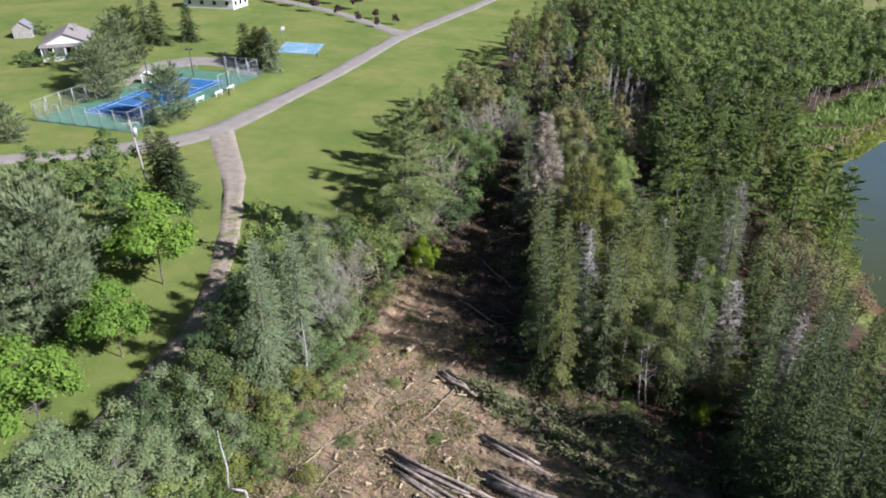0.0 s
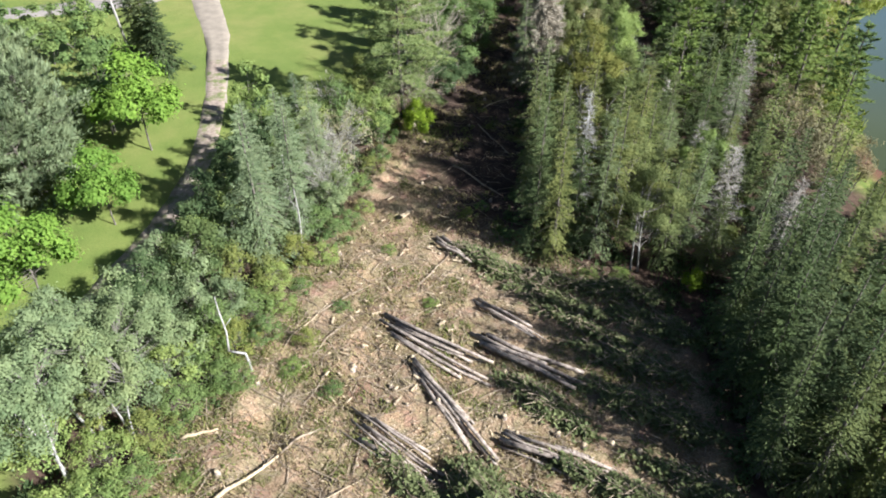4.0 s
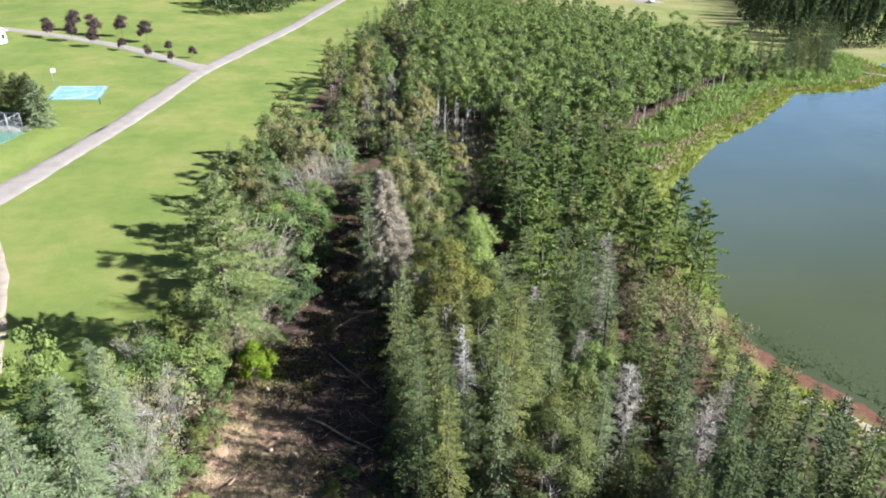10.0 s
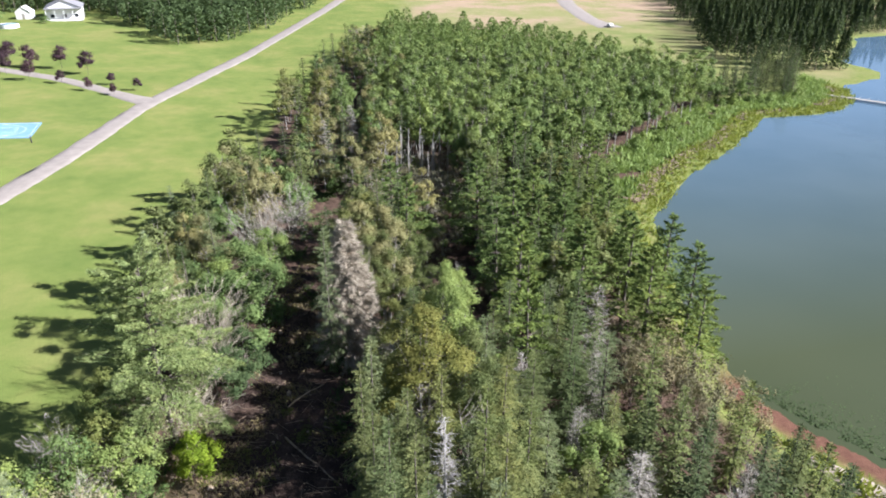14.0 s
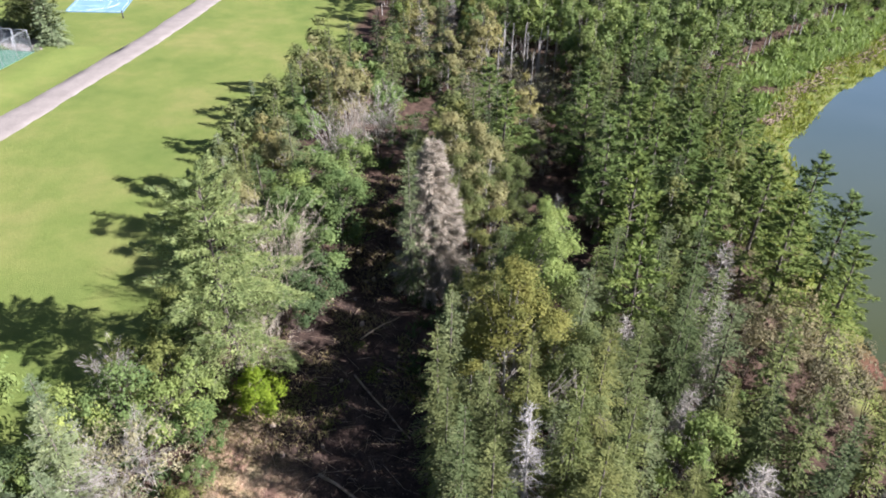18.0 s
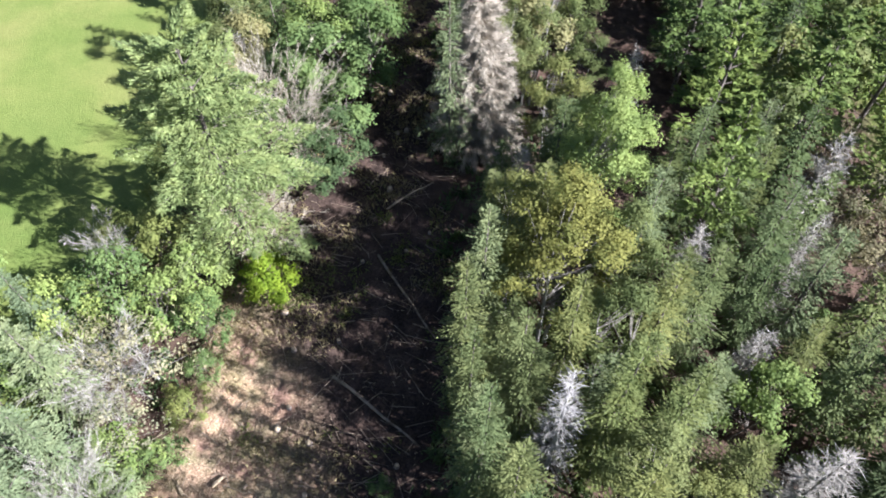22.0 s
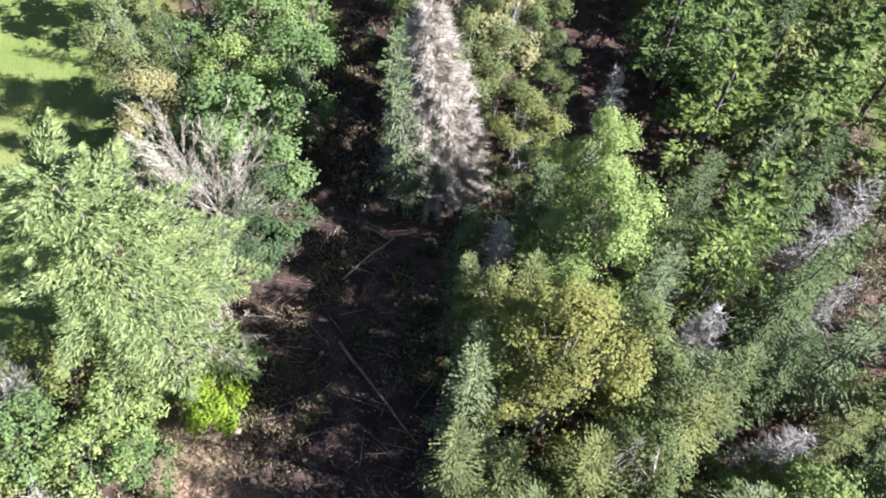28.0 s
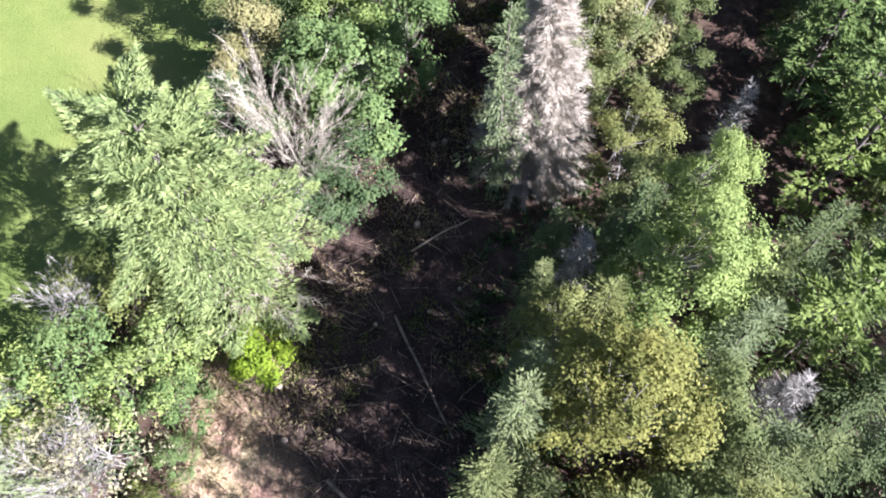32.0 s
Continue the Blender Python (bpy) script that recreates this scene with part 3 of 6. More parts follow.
def pine(seed, H=14.0, R=4.2, low=0.25, mat="pine", tuft=7, size=1.0, tiers=0.8, stations=2.0, blunt=0.1, wide=1.0):
    """White pine: tiers of long limbs, each a flat plume of branchlets tipped with soft needle tufts."""
    rng = np.random.default_rng(seed)
    line = trunk_line(rng, H, 0.02, 0.2)
    tr, cr, limbs = Build(), Build(), Build()
    tr.tube(line, np.linspace(0.26, 0.03, 7) * H / 14, 7)
    C, D = [], []
    z, turn = low * H, rng.uniform(0, 6.28)
    lop = rng.uniform(0.7, 1.2, 6)
    while z < H - 0.25:
        f = (H - z) / (H * (1 - low))
        reach = R * min(1.0, blunt + 1.25 * f) * (0.8 + 0.2 * min(1, (1 - f) * 4))
        n = int(rng.integers(4, 7))
        turn += rng.uniform(0.4, 0.9)
        for k in range(n):
            az = turn + k * 6.283 / n + rng.normal(0, 0.22)
            ln = reach * rng.uniform(0.6, 1.12) * lop[int((az % 6.283) / 6.284 * 6)] + 0.25
            el = rng.uniform(-0.08, 0.22) + 0.9 * (1 - f) ** 2.2
            d = np.array([math.cos(az), math.sin(az), el])
            d /= np.linalg.norm(d)
            sd = np.array([-math.sin(az), math.cos(az), 0.0])
            base = at_height(line, min(H, z + rng.uniform(-0.15, 0.15)))
            lift = np.array([0, 0, 0.10 * ln])
            limbs.tube([base, base + d * ln * 0.55 - lift * 0.5, base + d * ln + lift * 0.4], [0.04, 0.018, 0.006], 3)
            m = max(2, int(ln * stations))
            for s in np.linspace(0.18, 1.0, m):
                p = base + d * ln * s + lift * (1.6 * s * s - 1.2 * s)
                bl = (0.22 + 0.42 * (1 - s)) * min(ln, 3.0) * rng.uniform(0.6, 1.2) + 0.15
                for side in (-1, 1):
                    e = d * rng.uniform(0.5, 1.0) + sd * side * rng.uniform(0.5, 0.95) * (1.15 - 0.6 * s) + np.array([0, 0, rng.normal(0.12, 0.12)])
                    e /= np.linalg.norm(e)
                    for q in np.linspace(0.45, 1.0, max(2, int(bl / (0.34 * size)))):
                        C.append(p + e * bl * q)
                        D.append(e)
        z += tiers * rng.uniform(0.8, 1.2) * (0.65 + 0.5 * f)
    c, d = np.repeat(np.array(C), tuft, 0), np.repeat(np.array(D), tuft, 0)
    d = d * 0.85 + units(rng, len(c)) * 0.62 + np.array([0, 0, 0.28])
    d /= np.linalg.norm(d, axis=1)[:, None]
    L = rng.uniform(0.13, 0.22, len(c)) * size
    rim = np.array(C) - np.array([at_height(line, min(H, p[2] * 0.75)) for p in C])
    rim /= np.linalg.norm(rim, axis=1)[:, None] + 1e-9
    up = np.repeat(rim, tuft, 0) * 0.6 + np.array([0, 0, 0.8]) + rng.normal(0, 0.25, d.shape)
    ac = np.cross(d, up)
    ac /= np.linalg.norm(ac, axis=1)[:, None]
    cr.leaves(c + d * L[:, None] + rng.normal(0, 0.05, c.shape), d, ac, L, rng.uniform(0.026, 0.045, len(c)) * size * wide)
    return dict(H=H, R=R, parts=[("trunk", tr.mesh("trunk", M["bark"])), ("branchwork", limbs.mesh("branchwork", M["bark"])), ("crown", cr.mesh("crown", M[mat]))])


def tiered_pine(seed, H=13.0, R=3.5, low=0.2, mat="pine", tiers=1.35, size=1.0, dens=1.0, blunt=0.16, slim=1.0):
    """White pine whose limbs end in flat, dense, separate pads of needles, tier above tier."""
    rng = np.random.default_rng(seed)
    line = trunk_line(rng, H, 0.02, 0.2)
    tr, cr, limbs = Build(), Build(), Build()
    tr.tube(line, np.linspace(0.24, 0.03, 7) * H / 13, 7)
    C, D, N = [], [], []
    z, turn = low * H, rng.uniform(0, 6.28)
    while z < H:
        f = (H - z) / (H * (1 - low))
        reach = R * min(1.0, blunt + 1.2 * f)
        n = int(rng.integers(4, 6))
        turn += rng.uniform(0.4, 0.9)
        for k in range(n):
            az = turn + k * 6.283 / n + rng.normal(0, 0.25)
            ln = reach * rng.uniform(0.55, 1.15) + 0.2
            out = np.array([math.cos(az), math.sin(az), 0.0])
            side = np.array([-out[1], out[0], 0.0])
            d = out + np.array([0, 0, rng.uniform(-0.05, 0.2) + 0.8 * (1 - f) ** 2])
            d /= np.linalg.norm(d)
            base = at_height(line, min(H, z + rng.uniform(-0.2, 0.2)))
            limbs.tube([base, base + d * ln * 0.55 - np.array([0, 0, 0.05 * ln]), base + d * ln], [0.045, 0.02, 0.006], 3)
            m = int((14 + 26 * ln) * dens)
            u = rng.uniform(0.25, 1.05, m)
            wide = np.clip(np.sin(np.clip(u, 0, 1) * 3.0), 0.12, 1) * (0.24 * ln + 0.18)
            v = rng.uniform(-1, 1, m)
            p = base + d * (ln * u)[:, None] + side * (v * wide)[:, None]
            p[:, 2] += 0.16 * (1 - v * v) - 0.1 * u * u * ln + rng.normal(0, 0.06, m)
            C.append(p)
            e = out * rng.uniform(0.5, 1.0, m)[:, None] + side * (v * 0.8)[:, None] + np.array([0, 0, 1.0]) * rng.uniform(-0.1, 0.5, m)[:, None] + rng.normal(0, 0.2, (m, 3))
            D.append(e)
            N.append(np.array([0, 0, 0.75]) + out * 0.45 + side * (v * 0.35)[:, None] + rng.normal(0, 0.2, (m, 3)))
        z += tiers * rng.uniform(0.75, 1.2) * (0.55 + 0.55 * f)
    C, D, N = np.vstack(C), np.vstack(D), np.vstack(N)
    D /= np.linalg.norm(D, axis=1)[:, None]
    ac = np.cross(D, N)
    ac /= np.linalg.norm(ac, axis=1)[:, None]
    cr.leaves(C, D, ac, rng.uniform(0.17, 0.3, len(C)) * size, rng.uniform(0.075, 0.13, len(C)) * size * slim)
    return dict(H=H, R=R, parts=[("trunk", tr.mesh("trunk", M["bark"])), ("branchwork", limbs.mesh("branchwork", M["bark"])), ("crown", cr.mesh("crown", M[mat]))])


def leafy(seed, H=10.0, R=2.6, low=0.3, clumps=42, leaves=48, leaf=0.15, mat="green", bark="bark", stems=1, open_=0.0, lump=(0.13, 0.27)):
    """Broad-leaved tree or bush: stems, limbs out to clumps, and a shell of leaves on each clump."""
    rng = np.random.default_rng(seed)
    tr, cr, limbs = Build(), Build(), Build()
    lines = []
    for s in range(stems):
        line = trunk_line(rng, H * rng.uniform(0.66, 0.78), 0.02 if stems == 1 else 0.14, 0.15)
        line[:, :2] += rng.normal(0, 0.18 * (stems > 1), 2)
        tr.tube(line, np.linspace(0.10, 0.02, 7) * max(0.35, H / 10) / stems ** 0.3, 6)
        lines.append(line)
    cs, rs = [], []
    zc, zr = (low + 1) / 2 * H, (1 - low) / 2 * H
    heads = [np.array([0.0, 0.0, 1.0])]
    while len(heads) < max(10, clumps // 10):
        tries = units(rng, 12)
        tries[:, 2] = np.where(tries[:, 2] < -0.45, -tries[:, 2], tries[:, 2])
        gaps = [min([float(np.linalg.norm(t - h)) for h in heads] + [9.0]) for t in tries]
        heads.append(tries[int(np.argmax(gaps))])
    reach = rng.uniform(0.42, 0.86, len(heads))
    reach[0] = 0.78
    for k in range(clumps):
        h = heads[k % len(heads)]
        far = reach[k % len(heads)] if k > len(heads) // 2 else 0.15
        d = h + units(rng, 1)[0]
        d = d / np.linalg.norm(d) * rng.uniform(0.2, 1.0) ** 0.5 * (0.36 if clumps > 80 else 0.46)
        top = 1 - 0.3 * max(0, h[2])
        c = np.array([(h[0] * far + d[0]) * R * top, (h[1] * far + d[1]) * R * top, zc + h[2] * zr * far * 1.05 + d[2] * min(R, zr) * 0.8])
        cs.append(c)
        rs.append(rng.uniform(*lump) * R)
        if rng.random() < 0.55:
            line = lines[int(rng.integers(len(lines)))]
            zt = max(0.12 * H, min(c[2] - rng.uniform(0.15, 0.35) * H * 0.6, line[-1, 2] * 0.95))
            b = at_height(line, zt)
            e = b + (c - b) * 0.8
            limbs.tube([b, (b + e) / 2 + np.array([0, 0, -0.05 * H * 0.3]), e], [0.028 * H / 10 + 0.008, 0.014 * H / 10 + 0.006, 0.005], 3)
    cs, rs = np.array(cs), np.array(rs)
    n = leaves
    d = units(rng, len(cs) * n)
    r = np.repeat(rs, n) * np.abs(rng.normal(0.8, 0.32, len(d)))
    c = np.repeat(cs, n, 0) + d * r[:, None] * np.repeat(rng.uniform(0.65, 1.55, (len(cs), 3)) * np.array([1.05, 1.05, 0.8]), n, 0)
    keep = rng.random(len(c)) > open_ * (0.3 + vnoise(c[:, 0] * 1.7 + seed, c[:, 2] * 1.7, 4))
    c, d = c[keep], d[keep]
    rim = c - np.array([0, 0, low * H + 0.3 * (1 - low) * H])
    rim /= np.linalg.norm(rim, axis=1)[:, None] + 1e-9
    nrm = d * 0.65 + rim * 0.4 + np.array([0, 0, 0.35]) + rng.normal(0, 0.3, d.shape)
    nrm /= np.linalg.norm(nrm, axis=1)[:, None]
    al = perp(rng, nrm)
    ac = np.cross(nrm, al)
    L = rng.uniform(0.7, 1.3, len(c)) * leaf
    cr.leaves(c, al, ac, L, L * 0.72)
    if not limbs.n:
        limbs.tube([(0, 0, 0.2 * H), (0.2, 0, 0.4 * H)], [0.02, 0.01], 3)
    return dict(H=H, R=R, parts=[("trunk", tr.mesh("trunk", M[bark])), ("branchwork", limbs.mesh("branchwork", M["limb" if bark == "birchbark" else bark])), ("crown", cr.mesh("crown", M[mat]))])


def dead_conifer(seed, H=11.0, R=1.7, dens=1.0, mat="deadgrey", low=0.08, fine=6, wide=0.024):
    """Dead spruce: bare drooping branches with fans of fine twigs."""
    rng = np.random.default_rng(seed)
    line = trunk_line(rng, H, 0.02, 0.1)
    tr, br, tw = Build(), Build(), Build()
    tr.tube(line, np.linspace(0.14, 0.02, 7), 6)
    z = low * H
    C, D, L = [], [], []
    while z < H - 0.1:
        f = (H - z) / (H * (1 - low))
        for _ in range(int(rng.integers(4, 8))):
            az = rng.uniform(0, 6.283)
            ln = R * f ** 0.7 * rng.uniform(0.5, 1.15) + 0.15
            d = np.array([math.cos(az), math.sin(az), 0.45 - 0.75 * f + rng.normal(0, 0.15)])
            base = at_height(line, z)
            tip = base + d * ln + np.array([0, 0, -0.12 * ln])
            br.tube([base, base + d * ln * 0.5, tip], [0.026, 0.016, 0.005], 3)
            k = max(2, int(ln * fine * dens))
            s = rng.uniform(0.25, 1.0, k)
            C.append(base + (tip - base) * s[:, None])
            dd = d + units(rng, k) * 0.9 + np.array([0, 0, -0.25])
            D.append(dd / np.linalg.norm(dd, axis=1)[:, None])
            L.append(rng.uniform(0.12, 0.32, k))
        z += rng.uniform(0.22, 0.34) / dens ** 0.5
    C, D, L = np.vstack(C), np.vstack(D), np.concatenate(L)
    tw.leaves(C + D * L[:, None], D, perp(rng, D), L, wide)
    return dict(H=H, R=R, parts=[("trunk", tr.mesh("trunk", M[mat])), ("branchwork", br.mesh("branchwork", M[mat])), ("twig_mass", tw.mesh("twig_mass", M[mat]))])


def bare_tree(seed, H=8.0, R=2.2, mat="deadgrey", limbs_n=12, twigs=22, stems=2, rise=(0.5, 1.4), thin=1.0):
    """Leafless broad tree or shrub: forking limbs that end in a fan of thin twigs."""
    rng = np.random.default_rng(seed)
    tr, br, tw = Build(), Build(), Build()
    C, D, L = [], [], []
    for s in range(stems):
        line = trunk_line(rng, H * 0.72, 0.12 * (stems > 1), 0.2)
        tr.tube(line, np.linspace(0.08, 0.02, 7) * H / 8 * thin, 5)
        for _ in range(limbs_n):
            z = rng.uniform(0.15, 0.7) * H
            b = at_height(line, min(z, line[-1, 2]))
            az, up = rng.uniform(0, 6.283), rng.uniform(*rise)
            d = np.array([math.cos(az), math.sin(az), up])
            d /= np.linalg.norm(d)
            ln = min(R * rng.uniform(0.7, 1.25) / max(0.45, math.hypot(d[0], d[1])), (H * 1.05 - b[2]) / max(0.2, d[2]))
            br.tube([b, b + d * ln * 0.5 + rng.normal(0, 0.06, 3), b + d * ln + rng.normal(0, 0.12, 3)], np.array([0.024, 0.013, 0.004]) * thin, 4)
            for q in (0.3, 0.5, 0.7, 0.9):
                e = d + units(rng, 1)[0] * 0.6
                e /= np.linalg.norm(e)
                st = b + d * ln * q
                br.tube([st, st + e * ln * 0.4], [0.009 * thin, 0.003], 3)
                k = max(2, twigs // 4)
                C.append(st + e * (ln * 0.4 * rng.uniform(0.1, 1, k))[:, None])
                dd = e + units(rng, k) * 0.6
                D.append(dd / np.linalg.norm(dd, axis=1)[:, None])
                L.append(rng.uniform(0.14, 0.36, k))
    C, D, L = np.vstack(C), np.vstack(D), np.concatenate(L)
    tw.leaves(C + D * L[:, None], D, perp(rng, D), L, 0.010)
    return dict(H=H, R=R, parts=[("trunk", tr.mesh("trunk", M[mat])), ("branchwork", br.mesh("branchwork", M[mat])), ("twig_mass", tw.mesh("twig_mass", M[mat]))])


KINDS = {
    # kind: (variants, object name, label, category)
    "spruce": ([spruce(10 + k, 12, 1.9, 0.05 + 0.04 * k, 0.9, 1.1, 0.08 + 0.04 * k, ("shadespruce", "shadespruce", "spruce", "shadespruce")[k], (0.78, 0.85, 0.7, 0.8)[k]) for k in range(4)], "spruce_tree", "green spruce with drooping needle boughs in the wood", "tree"),
    "spruce_near": ([spruce(14 + k, 12, 1.9, 0.04 + 0.03 * k, 1.2, 0.62, (0.22, 0.34, 0.28, 0.4, 0.25)[k], ("spruce", "spruce", "olivespruce", "greypine", "olivespruce")[k], (0.52, 0.6, 0.48, 0.55, 0.62)[k], 1.3) for k in range(5)], "spruce_tree", "green spruce with drooping needle boughs beside the clearing", "tree"),
    "spruce_edge": ([spruce(140 + k, 12, 1.9, 0.05 + 0.04 * k, 1.05, 0.74, 0.25, ("shadespruce", "spruce", "shadespruce")[k], (0.72, 0.85, 0.78)[k], 1.15) for k in range(3)], "spruce_tree", "dark green spruce with drooping boughs at the clearing's edge", "tree"),
    "sunsilver": ([spruce(20 + k, 12, 2.1, 0.08, 1.25, 0.66, 0.16, "sunsilver", 0.66, 1.3) for k in range(2)], "spruce_tree", "green spruce beside the clearing, sun glint painted silvery into its needles", "tree"),
    "spruce_far": ([spruce(30 + k, 12, 2.0, 0.1, 0.75, 1.5, 0.12, ("shadespruce", "spruce", "shadespruce")[k]) for k in range(3)], "spruce_tree", "dark green spruce standing in the far wood", "tree"),
    "pine": ([tiered_pine(40 + k, 13, 3.5, 0.16 + 0.06 * k) for k in range(4)], "pine_tree", "green white pine with layered limbs near the pond", "tree"),
    "pine_hero": ([tiered_pine(45, 15, 4.9, 0.2, "pine_light", 1.0, 0.6, 4.6, 0.42, 0.7)], "pine_tree", "large pale green white pine between lawn and clearing", "tree"),
    "lawnpine": ([pine(48 + k, 8, 3.2, 0.04, ("sunsilver", "shadespruce")[k], 7, 1.7, 0.62, 1.9, 0.35) for k in range(2)], "pine_tree", "bushy grey-green pine standing on the lawn", "tree"),
    "lawnspruce": ([spruce(36 + k, 9, 2.8, 0.02, 1.5, 1.5, 0.02, ("sunsilver", "shadespruce")[k], 0.62) for k in range(2)], "spruce_tree", "broad full spruce standing on the lawn", "tree"),
    "olive": ([leafy(50 + k, 13.5, 2.9, 0.16, 220, 210, 0.058, "olive", "birchbark", 2, 0.55, (0.07, 0.2)) for k in range(2)], "birch_tree", "tall olive yellow birch beside the clearing", "tree"),
    "birch": ([leafy(55 + k, 11, 2.3, 0.22, 50, 52, 0.165, "birch", "birchbark", 1 + k % 2, 0.25) for k in range(3)], "birch_tree", "olive green birch with a ragged crown", "tree"),
    "birch_near": ([leafy(155 + k, 11, 2.3, 0.16, 125, 150, 0.062, "birch", "birchbark", 1 + k % 2, 0.5, (0.1, 0.24)) for k in range(3)], "birch_tree", "olive green birch with a ragged crown", "tree"),
    "tanbirch": ([leafy(158 + k, 11, 2.2, 0.2, 54, 60, 0.145, "tan", "birchbark", 1 + k % 2, 0.3) for k in range(2)], "birch_tree", "tan birch with yellowing leaves", "tree"),
    "tanbirch_near": ([leafy(258 + k, 11, 2.4, 0.16, 90, 165, 0.085, "tan", "birchbark", 1 + k % 2, 0.2) for k in range(2)], "birch_tree", "pale tan-green birch with yellowing leaves", "tree"),
    "leafbirch": ([leafy(58, 13, 3.1, 0.16, 200, 190, 0.066, "leafbright", "birchbark", 2, 0.4, (0.08, 0.2))], "birch_tree", "green broad birch with sunlit leaves beside the clearing", "tree"),
    "green": ([leafy(60 + k, 9, 2.5, 0.12, 50, 52, 0.165, "green", "bark", 2, 0.15) for k in range(3)], "broadleaf_tree", "green broad-leaved tree with a full crown", "tree"),
    "green_near": ([leafy(160 + k, 9, 2.5, 0.12, 70, 120, 0.1, "green", "bark", 2, 0.15) for k in range(2)], "broadleaf_tree", "green broad-leaved tree with a full crown", "tree"),
    "dark": ([leafy(65 + k, 9, 2.8, 0.06, 70, 100, 0.11, "dark", "bark", 2, 0.1) for k in range(2)], "broadleaf_tree", "dark green bushy broad-leaved tree", "tree"),
    "aspen": ([leafy(70 + k, 13.5, 2.3, 0.1, 60, 32, 0.2, "aspen", "birchbark", 1, 0.06, (0.18, 0.36)) for k in range(4)], "aspen_tree", "green aspen with a slim pale trunk in a stand", "tree"),
    "brownbush": ([leafy(198, 6, 2.0, 0.1, 40, 50, 0.085, "brown", "bark", 5, 0.4)], "bush", "half-bare brown thicket bush near the pond", "bush"),
    "pale": ([leafy(75 + k, 11, 2.0, 0.3, 130, 100, 0.072, "pale", "birchbark", 2, 0.3) for k in range(2)], "aspen_tree", "pale green aspen with white trunks beside the clearing", "tree"),
    "maple": ([leafy(80 + k, 9, 3.6, 0.10, 95, 110, 0.16, "maple", "bark", 1, 0.12) for k in range(2)], "maple_tree", "bright green maple on the lawn beside the lane", "tree"),
    "purple": ([leafy(85, 4.2, 1.45, 0.22, 46, 70, 0.10, "purple", "bark", 1, 0.0, (0.2, 0.36))], "maple_tree", "small purple-leaved maple beside the driveway", "tree"),
    "bush": ([leafy(90 + k, 4, 1.9, 0.02, 34, 52, 0.125, "green", "bark", 4, 0.1) for k in range(3)], "bush", "green leafy bush at the edge of the wood", "bush"),
    "bankbush": ([leafy(290 + k, 4, 2.1, 0.02, 40, 60, 0.13, "bankgreen", "bark", 4, 0.1) for k in range(2)], "bush", "light green leafy bush on the pond bank", "bush"),
    "bush_near": ([leafy(190 + k, 4, 2.1, 0.02, 79, 76, 0.075, ("green", "leafbright", "weed", "green")[k], "bark", 4, 0.5, (0.06, 0.32)) for k in range(4)], "bush", "green leafy bush at the edge of the wood", "bush"),
    "palebush": ([leafy(94 + k, 4, 1.9, 0.02, 84, 56, 0.075, "pale", "bark", 4, 0.3) for k in range(2)], "bush", "pale green leafy bush at the edge of the clearing", "bush"),
    "limebush": ([leafy(97, 3.2, 1.5, 0.04, 100, 70, 0.07, "lime", "bark", 4, 0.05, (0.16, 0.28))], "bush", "bright lime green bush beside the clearing", "bush"),
    "greybush": ([leafy(98, 5, 2.3, 0.08, 40, 40, 0.075, "greyleaf", "deadgrey", 5, 0.4)], "bush", "withered grey alder bush with few leaves", "bush"),
    "beige_dead": ([dead_conifer(100, 14, 2.7, 2.8, "deadbeige", 0.06, 46, 0.015)], "dead_spruce", "tall dead spruce with beige bare twigs beside the clearing", "tree"),
    "white_dead": ([dead_conifer(101, 10.5, 1.3, 1.3, "deadwhite", 0.15, 10, 0.015)], "dead_spruce", "bleached white dead spruce among green trees", "tree"),
    "grey_dead": ([dead_conifer(102 + k, 9.5, 1.7, 1.1, "deadgrey", 0.05, 18, 0.016) for k in range(2)], "dead_spruce", "grey dead spruce with bare twigs in the wood", "tree"),
    "bare": ([bare_tree(110 + k, 8, 2.4, "tanbare", 20, 110, 2 + k, (1.0, 3.0), 0.34) for k in range(2)], "bare_tree", "leafless tan tree with a fan of thin twigs", "tree"),
    "greybare": ([bare_tree(115 + k, 6, 2.0, "deadgrey", 14, 80, 3, (0.5, 1.8), 0.5) for k in range(2)], "bare_tree", "leafless grey shrub with crooked limbs", "tree"),
    "snag": ([bare_tree(118 + k, 11, 0.9, "birchbark", 7, 12, 1, (0.5, 1.4), 1.5) for k in range(2)], "birch_snag", "thin white bare birch trunk in the wood", "tree"),
}
planted = []
pick = random.Random(5)


def plant(kind, x, y, h=None, r=None, group="", variant=None, turn=None):
    if kind == "spruce" and x < 27 and 16 < y <= 44:
        kind = "spruce_edge"
    if kind + "_near" in KINDS and -18 < x < 25 and 44 < y < 90:      # finer leaves where the camera passes over
        kind += "_near"
    variants, name, label, cat = KINDS[kind]
    v = variants[pick.randrange(len(variants)) if variant is None else variant]
    h = h or v["H"] * pick.uniform(0.85, 1.1)
    s = h / v["H"]
    sr = r / v["R"] if r else s * pick.uniform(0.92, 1.12)
    if kind == "spruce_near":
        sr *= pick.uniform(1.0, 1.2)
    elif kind == "spruce_edge":
        sr *= 0.86
    ob = thing(name, x, y, hz(x, y) - 0.05, 0, label, cat, group)
    ob.matrix_world = pose(x, y, hz(x, y) - 0.05, 0, 0, pick.uniform(0, 360) if turn is None else turn) @ Matrix.Diagonal((sr, sr, s, 1))
    for n, me in v["parts"]:
        tagged(part(n, me, ob), kind="stuff" if n in ("branchwork", "twig_mass") else "")
    planted.append((x, y, sr * v["R"]))
    return ob


